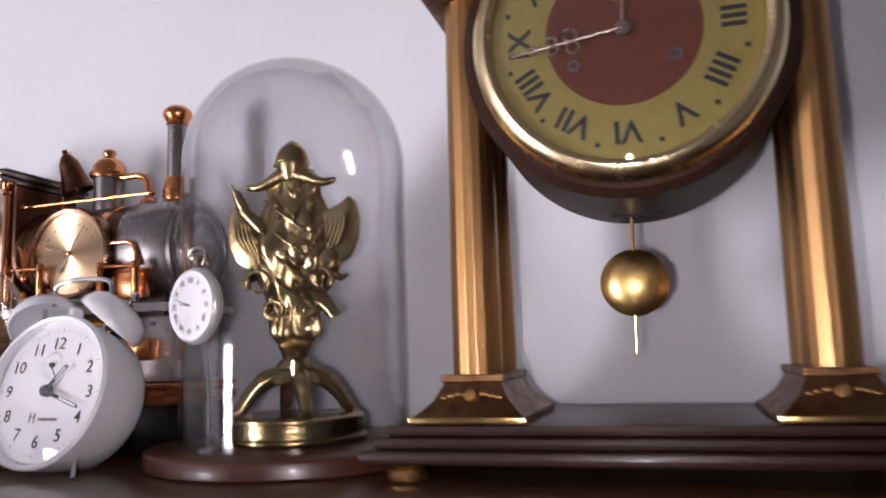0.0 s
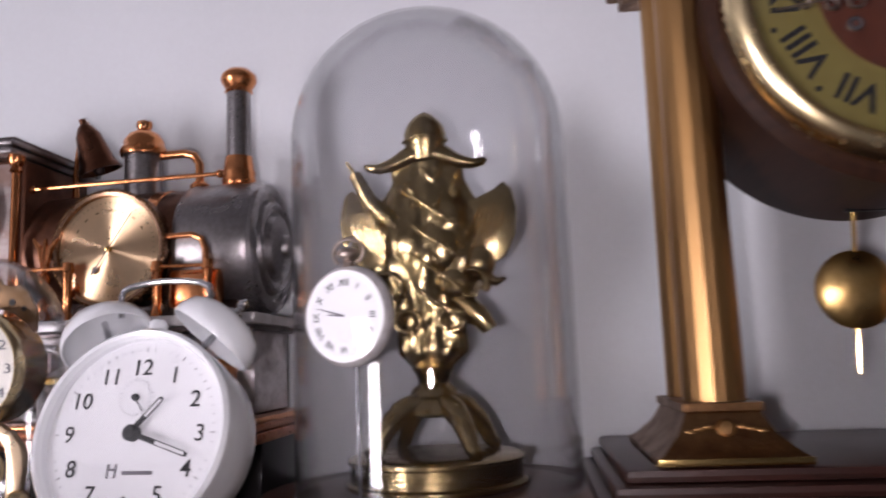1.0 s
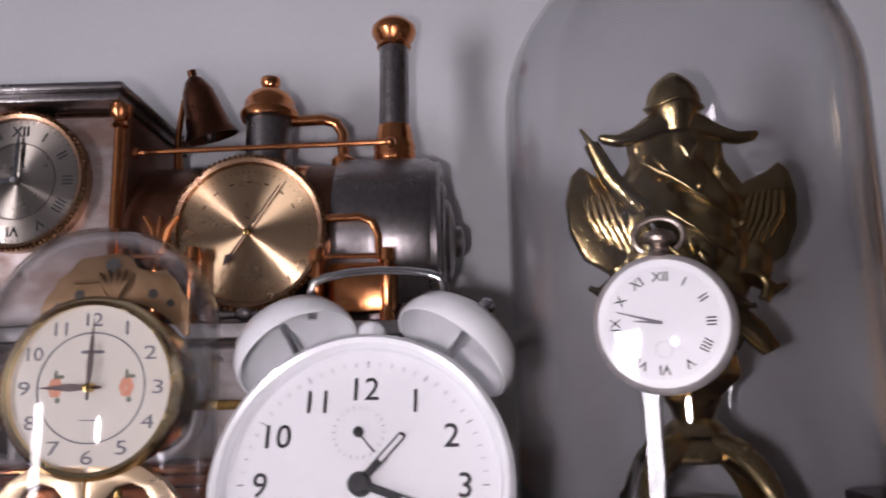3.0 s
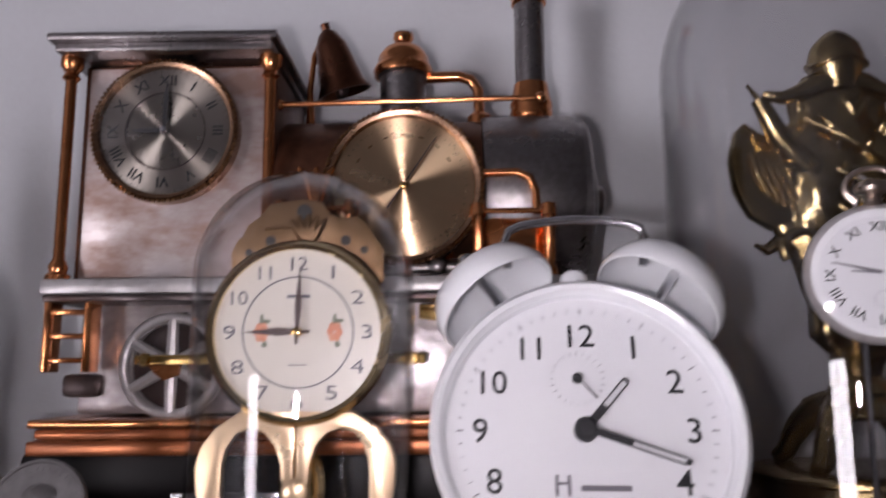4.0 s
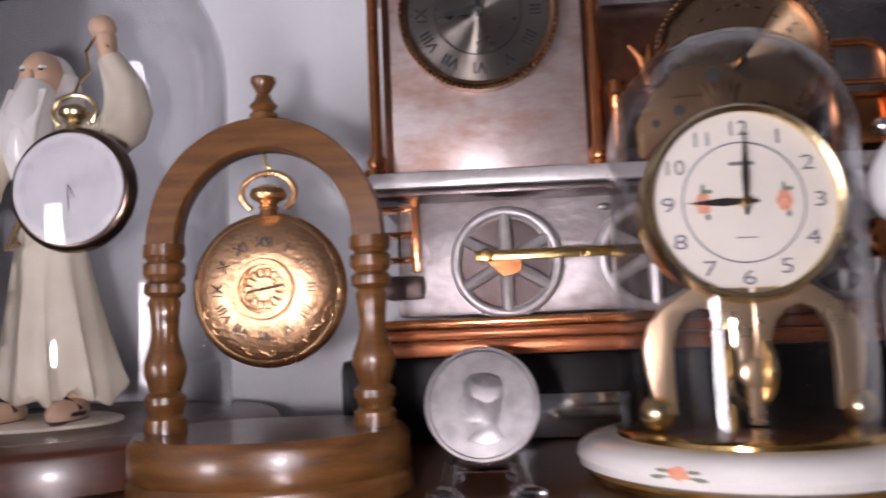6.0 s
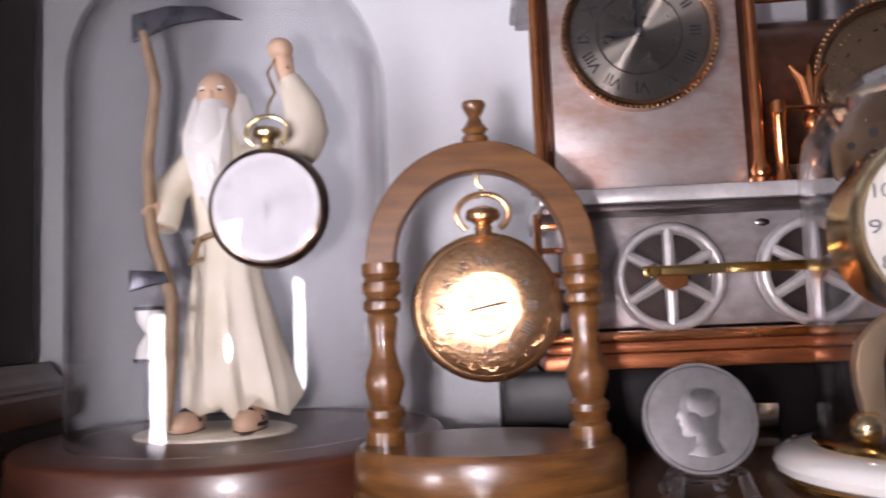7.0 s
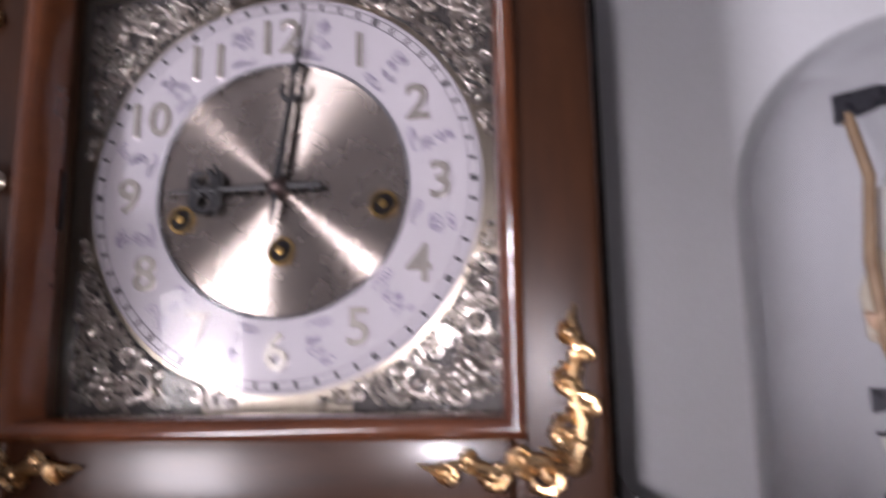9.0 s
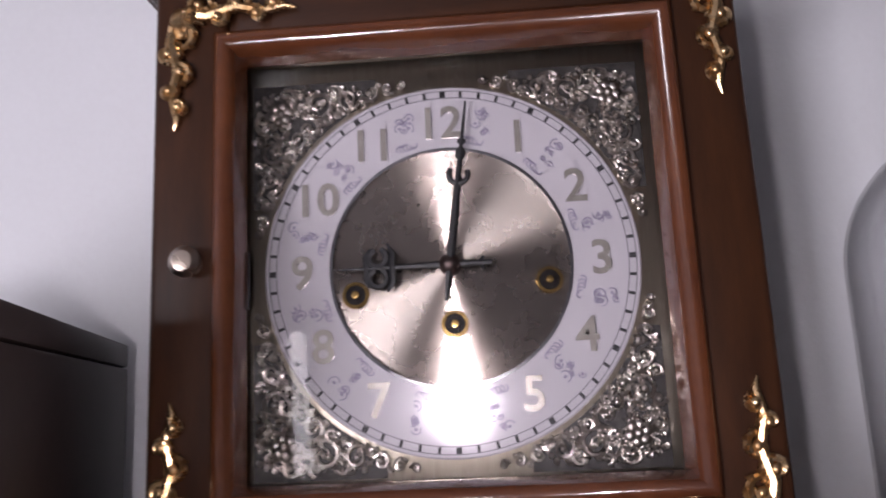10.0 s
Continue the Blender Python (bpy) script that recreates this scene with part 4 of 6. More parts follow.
def wheel(x, z, r, y=0.545):
    w = part("wheel", tube(arc(0, 0, r * 0.90, 0, 360, 41)[:-1], r * 0.095, 10, closed=True), "wheel_silver", loco, "six-spoked pewter wheel", pose(*lp(x, y, z)))
    part("flange", ring_flat(r * 0.80, r, -0.002, -0.0042, 48), "wheel_silver", w)
    for k in range(6):
        a = radians(90 + 60 * k)
        part("spoke", tube([(0, 0, 0), (r * 0.86 * math.cos(a), 0, r * 0.86 * math.sin(a))], [r * 0.13, r * 0.10], 8), "wheel_silver", w)
    part("hub", lathe([(0, 0.0035), (r * 0.16, 0.0032), (r * 0.22, 0.0), (r * 0.22, -0.004)], 20, axis="Y"), "pewter", w)
    # dark disc stands in for the shadow between the spokes
    part("spoke_gap_shade", lathe([(0, -0.0055), (r * 0.97, -0.0055), (r * 0.97, -0.0075), (0, -0.0075)], 40, axis="Y"), "iron", w)
    return w


w1 = wheel(-0.5308, 0.1650, 0.0222)
w2 = wheel(-0.4735, 0.1655, 0.0222)
wheel(-0.4020, 0.1600, 0.0150)
part("crank_plate", slab([(-0.010, 0.0035), (0.006, 0.002), (0.005, -0.004), (-0.001, -0.006), (-0.005, -0.003)], -0.0066, -0.0040), "copper", w1, "copper crank plate")
part("coupling_rod", box(0.118, 0.0024, 0.0040, lp(-0.484, 0.5370, 0.1672), 0.0006), "brass", loco, "long brass coupling rod")
for x in (-0.539, -0.4735, -0.430):
    part("rod_boss", lathe([(0, 0.0026), (0.0020, 0.0024), (0.0028, 0.001), (0.0028, -0.002)], 16, axis="Y"), "brass", loco, m=pose(*lp(x, 0.5365, 0.1672)))
bm = slab([(-0.018, 0.012), (0.020, 0.012), (0.020, 0.006), (0.008, 0.002), (0.011, -0.010), (0.017, -0.014), (-0.004, -0.014), (0.003, -0.008), (0.0, 0.003), (-0.018, 0.006)], -0.002, 0.002, None, 0.0006)
part("valve_gear", bm, "brass", loco, "brass valve gear bracket", pose(*lp(-0.410, 0.548, 0.178)))
part("cylinder_block", box(0.030, 0.014, 0.016, lp(-0.376, 0.546, 0.168), 0.003), "copper", loco, "copper cylinder block")
part("axle_bolt", lathe([(0, 0.004), (0.0032, 0.004), (0.0045, 0.002), (0.0045, 0)], 6, axis="Y"), "steel", loco, m=pose(*lp(-0.402, 0.5405, 0.160)))
# steps below the cab
for s in (-1, 1):
    part("step_side", box(0.0032, 0.010, 0.030, lp(-0.5745 + s * 0.0085, 0.547, 0.1775), 0.0008), "copper", loco)
for k in range(3):
    part("step", box(0.0150, 0.009, 0.0022, lp(-0.5745, 0.547, 0.1675 + 0.010 * k), 0.0006), "copper", loco)
part("step_bracket", box(0.017, 0.02, 0.010, lp(-0.572, 0.562, 0.157), 0.003), "iron", loco)

# cab
part("cab_body", box(0.086, 0.064, 0.098, lp(-0.5345, 0.5825, 0.2495), 0.0015), "dark_copper", loco, "dark patinated cab")
part("cab_panel", box(0.078, 0.003, 0.094, lp(-0.5350, 0.5488, 0.2490), 0.001), "panel", loco, "worn silvery cab panel")
bm = box(0.094, 0.088, 0.004, lp(-0.5370, 0.578, 0.3008), 0.0012)
box(0.099, 0.094, 0.0035, lp(-0.5370, 0.578, 0.3046), 0.0014, bm)
part("cab_roof", bm, "pewter", loco, "pewter cab roof")
part("roof_ridge", box(0.090, 0.080, 0.004, lp(-0.5370, 0.580, 0.3084), 0.0018), "iron", loco)


def copper_post(x, y, z0, z1, r=0.0024):
    h = z1 - z0
    return part("corner_post", lathe([(0, 0), (r * 2.1, 0), (r * 2.1, r), (r * 1.5, r * 1.6), (r * 1.7, r * 2.6), (r, r * 4.0), (r, h - r * 4.4), (r * 1.6, h - r * 3.8), (r * 1.1, h - r * 2.8), (r * 2.0, h - r * 1.6), (r * 2.0, h), (0, h)], 20),
                "copper", loco, "turned copper post", pose(*lp(x, y, z0)))


copper_post(-0.5800, 0.5425, 0.2003, 0.2988)
copper_post(-0.4925, 0.5425, 0.2003, 0.2988)
# round dials: cab clock and barometer


def round_dial(x, z, y, r, mat, label, name):
    b = part(name, lathe([(r * 0.88, 0.0030), (r * 0.90, 0.0050), (r * 0.95, 0.0056), (r, 0.0040), (r, -0.006), (r * 0.88, -0.006), (r * 0.88, 0.0030)], 72, axis="Y"), "bezel_brown", loco, "beaded brown metal bezel", pose(*lp(x, y, z)))
    bm = bmesh.new()
    for k in range(90):
        a = TAU * k / 90
        ball(0.00085, (r * 0.985 * math.cos(a), -0.0046, r * 0.985 * math.sin(a)), (1, 1, 1), bm, 6, 4)
    part("beading", bm, "bronze_dark", b, kind="stuff")
    return part("dial", lathe([(0, 0.0026), (r * 0.895, 0.0026), (r * 0.895, 0.0), (0, 0.0)], 72, axis="Y"), mat, loco, label, pose(*lp(x, y, z)))


d = round_dial(-0.5375, 0.2655, 0.5455, 0.0318, "turned_grey", "turned grey metal clock dial", "clock_bezel")
part("chapter_ring", ring_flat(0.0175, 0.0280, 0.0030, 0.0027), "cab_ring", d, "silvered ring with Roman numerals")
part("inner_ring", ring_flat(0.0170, 0.0176, 0.0033, 0.0027), "iron", d)
for h in range(12):
    dx, dz = clock_dir(h)
    part("numeral", words(roman(h), 0.0066, 0.0001, 0.0001), "ink", d, m=pose(dx * 0.0228, -0.0032, dz * 0.0228, 0, 30 * h, 0))
ticks(0.0270, 0.0012, 0.0002, "ink", d, -0.0032, 60)
part("hour_pointer", slab([(-0.0009, -0.002), (0.0009, -0.002), (0.0012, 0.010), (0, 0.0150), (-0.0012, 0.010)], -0.0003, 0), "ink", d, m=pose(0, -0.0040, 0, 0, -91, 0))
part("minute_pointer", slab([(-0.0008, -0.002), (0.0008, -0.002), (0.0010, 0.015), (0, 0.0225), (-0.0010, 0.015)], -0.0003, 0), "ink", d, m=pose(0, -0.0046, 0, 0, 1, 0))
part("hub_cap", lathe([(0, 0.0062), (0.0014, 0.0060), (0.0020, 0.0046), (0.0020, 0.003)], 16, axis="Y"), "steel", d)
clear(part("crystal", lathe([(0, 0.0076), (0.014, 0.0070), (0.0282, 0.0052), (0.0282, 0.0046), (0.014, 0.0064), (0, 0.0070)], 48, axis="Y"), "crystal", d))
d = round_dial(-0.4345, 0.2405, 0.5470, 0.0345, "turned_champagne", "turned champagne-coloured barometer dial", "barometer_bezel")
ticks(0.0270, 0.0012, 0.00018, "bronze_dark", d, -0.0028, 60)
part("pointer", slab([(-0.0004, -0.012), (-0.0018, -0.0135), (0, -0.018), (0.0018, -0.0135), (0.0004, -0.012), (0.0003, 0.024), (0, 0.0255), (-0.0003, 0.024)], -0.0003, 0), "iron", d, m=pose(0, -0.0042, 0, 0, 34, 0))
part("hub_cap", lathe([(0, 0.0060), (0.0013, 0.0056), (0.0017, 0.0042), (0.0017, 0.002)], 16, axis="Y"), "brass", d)
for k in range(7):
    part("scale_mark", box(0.0022, 0.0001, 0.0007), "bronze_dark", d, m=pose(0.0225 * math.sin(radians(-60 + 20 * k)), -0.0028, 0.0225 * math.cos(radians(-60 + 20 * k)), 0, -60 + 20 * k, 0))

# boiler lies along X
bl = pose(0, 0, 0, 0, 90, 0)


def boiler_piece(name, prof, mat, label=""):
    return part(name, lathe(prof, 56), mat, loco, label, pose(*lp(-0.492, 0.588, 0.2425)) @ bl)


boiler_piece("boiler", [(0, 0), (0.0385, 0), (0.0385, 0.092), (0, 0.092)], "dark_copper", "dark patinated boiler barrel")
boiler_piece("boiler_band", [(0.038, 0.070), (0.0392, 0.071), (0.0392, 0.078), (0.038, 0.079)], "copper")
boiler_piece("smokebox", [(0.0, 0.0925), (0.0400, 0.0925), (0.0408, 0.0945), (0.0408, 0.134), (0.0395, 0.1365), (0.0, 0.1365)], "pewter", "pewter smokebox")
boiler_piece("smokebox_door", [(0.0395, 0.1366), (0.0392, 0.1392), (0.0370, 0.1408), (0.0335, 0.1408), (0.0322, 0.1385), (0.0300, 0.1385), (0.0285, 0.1418), (0.0262, 0.1428), (0.0245, 0.1408), (0.0215, 0.1408), (0.0195, 0.1445), (0.0150, 0.1462), (0.0080, 0.1472), (0.0070, 0.1500), (0.0040, 0.1515), (0, 0.1518)], "pewter", "round ringed pewter smokebox door")
part("boiler_saddle", box(0.120, 0.050, 0.012, lp(-0.425, 0.588, 0.2060), 0.002), "iron", loco)
part("lower_skirt", box(0.030, 0.010, 0.022, lp(-0.385, 0.551, 0.216), 0.003), "copper", loco)
part("handrail", tube([lp(-0.4905, 0.5560, 0.2815), lp(-0.3745, 0.5560, 0.2835)], 0.0013, 8), "copper", loco, "thin copper handrail")
for x in (-0.4915, -0.3735):
    part("rail_knob", ball(0.0026, lp(x, 0.556, 0.2815 if x < -0.4 else 0.2835), u=12, v=8), "copper", loco)
# chimney
part("chimney", lathe([(0, 0), (0.0075, 0), (0.0075, 0.050), (0, 0.050)], 28), "pewter", loco, "tall pewter chimney", pose(*lp(-0.3745, 0.588, 0.2950)))
part("chimney_foot", lathe([(0.014, -0.006), (0.0125, 0.0), (0.0098, 0.003), (0.0105, 0.006), (0.0098, 0.008), (0.0105, 0.010), (0.0095, 0.013), (0.0082, 0.021), (0, 0.021)], 28), "copper", loco, "stepped copper chimney foot", pose(*lp(-0.3745, 0.588, 0.2805)))
part("chimney_cap", lathe([(0.0074, 0), (0.0088, 0.001), (0.0082, 0.003), (0.0108, 0.007), (0.0114, 0.009), (0.0108, 0.012), (0.0070, 0.0155), (0, 0.0165)], 28), "copper", loco, "flared copper chimney cap", pose(*lp(-0.3745, 0.588, 0.3430)))
# steam dome and pipe
part("steam_dome", lathe([(0, -0.006), (0.0115, -0.006), (0.0115, 0.022), (0.0125, 0.023), (0, 0.023)], 28), "pewter", loco, "pewter steam dome", pose(*lp(-0.4375, 0.588, 0.2835)))
part("dome_cap", lathe([(0, 0), (0.0142, 0), (0.0148, 0.0025), (0.0138, 0.0050), (0.0128, 0.0060), (0.0125, 0.0095), (0.0095, 0.0140), (0.0050, 0.0165), (0.0042, 0.0180), (0.0050, 0.0200), (0.0048, 0.0225), (0, 0.0245)], 28), "copper", loco, "domed copper cap with a knob", pose(*lp(-0.4375, 0.588, 0.3065)))
part("steam_pipe", tube([lp(-0.426, 0.588, 0.3060), lp(-0.410, 0.588, 0.3065), lp(-0.404, 0.588, 0.3045), lp(-0.4005, 0.588, 0.2990), lp(-0.4000, 0.588, 0.2830)], 0.0027, 12), "copper", loco, "bent copper steam pipe")
part("pipe_flange", lathe([(0, 0), (0.0060, 0), (0.0060, 0.004), (0.0042, 0.006), (0, 0.006)], 20), "copper", loco, m=pose(*lp(-0.4000, 0.588, 0.2810)))
# bell on a bracket
part("bell", lathe([(0.0, 0.036), (0.0022, 0.0352), (0.0022, 0.032), (0.0046, 0.0300), (0.0078, 0.024), (0.0096, 0.014), (0.0112, 0.005), (0.0138, 0.0), (0.0126, 0.0), (0.0098, 0.005), (0.0082, 0.014), (0.0060, 0.022), (0, 0.028)], 32), "bell_bronze", loco, "dark bronze bell", pose(*lp(-0.4665, 0.588, 0.2985), 12, -16, 0))
part("bell_clapper", ball(0.0034, lp(-0.468, 0.588, 0.3000), (1, 1, 1.2), None, 12, 8), "iron", loco)
part("bell_bracket", tube([lp(-0.4830, 0.588, 0.2790), lp(-0.4838, 0.588, 0.3000), lp(-0.4818, 0.588, 0.3180), lp(-0.4765, 0.588, 0.3320)], [0.0024, 0.0016, 0.0014, 0.0012], 10), "copper", loco, "curved copper bell bracket")
# rails and pipes on the footplate
for x0, x1, z1 in ((-0.4855, -0.4560, 0.2330), (-0.4030, -0.3735, 0.2310)):
    for x in (x0, x1):
        part("stanchion", lathe([(0, 0), (0.0034, 0), (0.0030, 0.003), (0.0021, 0.005), (0.0026, 0.008), (0.0026, z1 - 0.2003 - 0.006), (0.0034, z1 - 0.2003 - 0.005), (0.0030, z1 - 0.2003), (0, z1 - 0.2003 + 0.001)], 16), "copper", loco, "short copper stanchion", pose(*lp(x, 0.5390, 0.2003)))
    part("rail", tube([lp(x0, 0.539, z1 - 0.003), lp(x1, 0.539, z1 - 0.003)], 0.0011, 8), "copper", loco)
part("front_pipe", tube([lp(-0.4010, 0.546, 0.2460), lp(-0.3860, 0.546, 0.2465), lp(-0.3805, 0.546, 0.2440), lp(-0.3780, 0.546, 0.2380), lp(-0.3775, 0.546, 0.2280)], 0.0019, 10), "copper", loco, "bent copper pipe")
bm = bmesh.new()
for s in (-1, 0, 1):
    tube([(0, 0, 0), (s * 0.003, 0, 0.014), (s * 0.0075, 0, 0.020)], [0.0016, 0.0020, 0.0008], 8, bm)
ball(0.0035, (0, 0, -0.004), (1, 1, 1.4), bm, 12, 8)
part("lily_ornament", bm, "copper", loco, "copper lily-shaped ornament", pose(*lp(-0.4715, 0.541, 0.2280)))
part("lantern_lamp", lathe([(0, 0), (0.0045, 0), (0.004, 0.004), (0.0026, 0.006), (0.0034, 0.010), (0.0018, 0.013), (0, 0.014)], 16), "copper", loco, m=pose(*lp(-0.4720, 0.541, 0.2003)))
part("side_pipe", tube([lp(-0.455, 0.545, 0.2050), lp(-0.400, 0.545, 0.2050)], 0.0022, 10), "pewter", loco)
for k in range(4):
    part("pipe_union", ball(0.0036, lp(-0.450 + 0.015 * k, 0.544, 0.2055), (1.2, 0.8, 1), None, 10, 6), "pewter", loco)

# ---- brass figure and white-dialled watch under the tall dome ----
def add_to(bm, other):
    """Pour one bmesh into another."""
    me = bpy.data.meshes.new("pour")
    other.to_mesh(me)
    other.free()
    bm.from_mesh(me)
    bpy.data.meshes.remove(me)


def brass_statuette():
    z0 = SHELF + 0.0124
    pcs = bmesh.new()
    # round moulded foot, bell-shaped plinth, stem
    lathe([(0.012, 0.039), (0.0105, 0.043), (0.0072, 0.046), (0.0085, 0.051), (0.0105, 0.054), (0.0065, 0.057), (0, 0.0575)], 32, pcs)
    rnd = random.Random(4)
    # shield-like body that narrows to the stem
    body = [(0.009, 0.054), (0.0170, 0.063), (0.0165, 0.076), (0.0195, 0.090), (0.0250, 0.1035), (0.0290, 0.118), (0.0295, 0.136), (0.0225, 0.150), (0.0175, 0.160), (0.0180, 0.170), (0.012, 0.180)]
    zs = [0.054 + 0.126 * i / 44 for i in range(45)]
    torso = lathe([(float(np.interp(z, [q[1] for q in body], [q[0] for q in body])), z) for z in zs], 72, None, squash=0.46)
    for v in torso.verts:
        a, z = math.atan2(v.co.y / 0.46, v.co.x), v.co.z
        f = 1 + 0.055 * math.sin(6 * a + 62 * z) + 0.045 * math.sin(9 * a - 150 * z + 1.0) + 0.035 * math.sin(3 * a + 210 * z) + 0.022 * math.sin(17 * a + 95 * z)
        g = 1 + 1.5 * (f - 1)
        v.co.x, v.co.y = v.co.x * (0.5 + 0.5 * f), v.co.y * g
    add_to(pcs, torso)
    # wings, shoulders, hat-brim
    for s in (-1, 1):
        tube([(s * 0.002, -0.003, 0.1760), (s * 0.0085, -0.004, 0.1745), (s * 0.0155, -0.005, 0.1705), (s * 0.0225, -0.006, 0.1680), (s * 0.0275, -0.006, 0.1690), (s * 0.0295, -0.006, 0.1705)], [0.0070, 0.0058, 0.0040, 0.0030, 0.0025, 0.0012], 12, pcs)
        wing = [(0.012, 0.135), (0.022, 0.146), (0.029, 0.150), (0.0335, 0.1545), (0.0370, 0.150), (0.0390, 0.138), (0.0380, 0.124), (0.0335, 0.112), (0.026, 0.106), (0.016, 0.112)]
        slab([(s * x * 1.1, z + 0.003) for x, z in wing], -0.006, 0.002, pcs, 0.0025)
        for k in range(6):
            tube([(s * (0.014 + 0.0032 * k), -0.0065, 0.113 + 0.002 * k), (s * (0.020 + 0.0030 * k), -0.0085, 0.128 + 0.001 * k), (s * (0.025 + 0.0022 * k), -0.0075, 0.143)], 0.0012, 6, pcs)
        tube([(p[0] * s, -0.009, p[2]) for p in arc(0.020, 0.100, 0.0075, -40, 290, 16)], [0.0024 - 0.00008 * i for i in range(16)], 8, pcs)
        tube([(p[0] * s, -0.008, p[2]) for p in arc(0.010, 0.080, 0.0060, -90, 220, 14)], [0.0022 - 0.00008 * i for i in range(14)], 8, pcs)
        tube([(s * 0.026, -0.004, 0.104), (s * 0.032, -0.004, 0.100), (s * 0.036, -0.004, 0.1025)], [0.0035, 0.0025, 0.0010], 8, pcs)
    # head with a pointed cap, drapery, round ornament in front
    lathe([(0.0070, -0.012), (0.0088, -0.0060), (0.0098, -0.0030), (0.0104, 0.0), (0.0103, 0.0035), (0.0090, 0.0085), (0.0062, 0.0125), (0.0034, 0.0152), (0.0014, 0.0166), (0, 0.0170)], 28, pcs, pose(0, -0.003, 0.1842))
    tube([(0.0104 * math.cos(a), -0.003 + 0.0104 * math.sin(a), 0.1838 + 0.0012 * math.sin(3 * a)) for a in [TAU * i / 24 for i in range(24)]], 0.0013, 8, pcs, closed=True)
    for k in range(26):
        a, h = rnd.uniform(-1, 1), rnd.uniform(0.070, 0.172)
        w = np.interp(h, [0.06, 0.10, 0.135, 0.155, 0.178], [0.006, 0.022, 0.030, 0.018, 0.008])
        x = a * w * 0.85
        y = -0.42 * math.sqrt(max(0.0, w * w - x * x)) - 0.001
        d = rnd.uniform(-0.6, 0.6)
        tube([(x - d * 0.006, y + 0.001, h - 0.007), (x, y - 0.0025, h), (x + d * 0.007, y + 0.001, h + 0.008)], [0.0005, 0.0016, 0.0004], 7, pcs)
    # long slanting folds across the body
    for k in range(4):
        z = 0.158 - 0.017 * k
        tube([(-0.016 + 0.002 * k, -0.0085, z), (-0.004, -0.0140, z - 0.010), (0.010, -0.0142, z - 0.022), (0.020, -0.0095, z - 0.030)], [0.0006, 0.0013, 0.0015, 0.0006], 8, pcs)
    # swelling chest, belly and hip under the drapery
    for x, y, z, r, sx, sz in ((0.006, -0.008, 0.122, 0.0120, 0.9, 1.3), (0.012, -0.007, 0.101, 0.0095, 0.9, 1.1)):
        ball(r, (x, y, z), (sx, 0.55, sz), pcs, 20, 14)
    tube([(-0.016, -0.008, 0.136), (-0.027, -0.011, 0.149), (-0.0335, -0.012, 0.1650)], [0.0052, 0.0044, 0.0030], 10, pcs)
    tube([(-0.0335, -0.012, 0.1650), (-0.0375, -0.012, 0.1720)], [0.0014, 0.0006], 6, pcs)
    ball(0.0090, (0.023, -0.004, 0.112), (1.0, 0.7, 1.2), pcs, 18, 12)
    tube([(0.012, -0.003, 0.092), (0.022, -0.005, 0.083), (0.028, -0.005, 0.074)], [0.0065, 0.0055, 0.0040], 10, pcs)
    bmesh.ops.scale(pcs, vec=(1.12, 1, 0.945), verts=pcs.verts)
    bmesh.ops.translate(pcs, vec=(0, 0, 0.009), verts=pcs.verts)
    # drum foot, domed cap and four arched legs
    lathe([(0, 0), (0.0445, 0), (0.0470, 0.0015), (0.0470, 0.0030), (0.0448, 0.0042), (0.0448, 0.0125), (0.0462, 0.0136), (0.0462, 0.0152), (0.0440, 0.0164), (0.030, 0.0168), (0, 0.0168)], 64, pcs)
    lathe([(0, 0.0350), (0.012, 0.0352), (0.0175, 0.0370), (0.0170, 0.0395), (0.0130, 0.0440), (0.0090, 0.0475), (0, 0.0485)], 40, pcs)
    for k in range(4):
        a = TAU * (k + 0.42) / 4
        c, w = math.cos(a), math.sin(a)
        tube([(r * c, r * w, z) for r, z in ((0.010, 0.0420), (0.018, 0.0395), (0.0255, 0.0340), (0.0310, 0.0270), (0.0345, 0.0205), (0.0390, 0.0180))], [0.0060, 0.0062, 0.0056, 0.0046, 0.0040, 0.0030], 14, pcs)
        for r, z in ((0.0225, 0.0415), (0.0300, 0.0330)):
            ball(0.0030, (r * c, r * w, z), (1, 1, 0.8), pcs, 10, 8)
    return one_mesh("statuette", [(pcs, "brass_old")], (-0.2495, 0.541, z0), "ornate cast brass winged statuette on a round foot", "statuette")


brass_statuette()

white_watch, body = pocket_watch((-0.2770, 0.4690, 0.1915), 0.0218, 0.0130, "wheel_silver", "steel pocket watch with a white Roman dial inside the dome", rz=-20, trim="steel_warm")
white_watch.scale = (1.04, 1.0, 1.04)
dial = part("dial", lathe([(0, 0.0042), (0.0196, 0.0042), (0.0196, 0.003), (0, 0.003)], 48, axis="Y"), "dialwhite", white_watch, "white enamel dial")
for h in range(12):
    dx, dz = clock_dir(h)
    part("numeral", words(roman(h), 0.0042, 0.0001, 0.00004), "ink", dial, m=pose(dx * 0.0142, -0.0044, dz * 0.0142, 0, 30 * h, 0))
part("hour_pointer", tube([(0, 0, 0), (-0.0135, 0, 0.0038)], [0.0005, 0.0002], 6), "grey_ink", dial, m=pose(0, -0.0048, 0))
part("minute_pointer", tube([(0, 0, 0), (-0.0085, 0, 0.0008)], [0.0005, 0.0002], 6), "grey_ink", dial, m=pose(0, -0.0050, 0))
part("small_seconds", ring_flat(0.0024, 0.0026, 0.0044, 0.0042, 24), "faint_ink", dial, m=pose(0, 0, -0.0080))
_g = [(0.0, 0.0068), (0.009, 0.0063), (0.0196, 0.0044)]
clear(part("crystal", lathe(_g + [(r, z - 0.0006) for r, z in reversed(_g)], 48, axis="Y"), "crystal", white_watch))
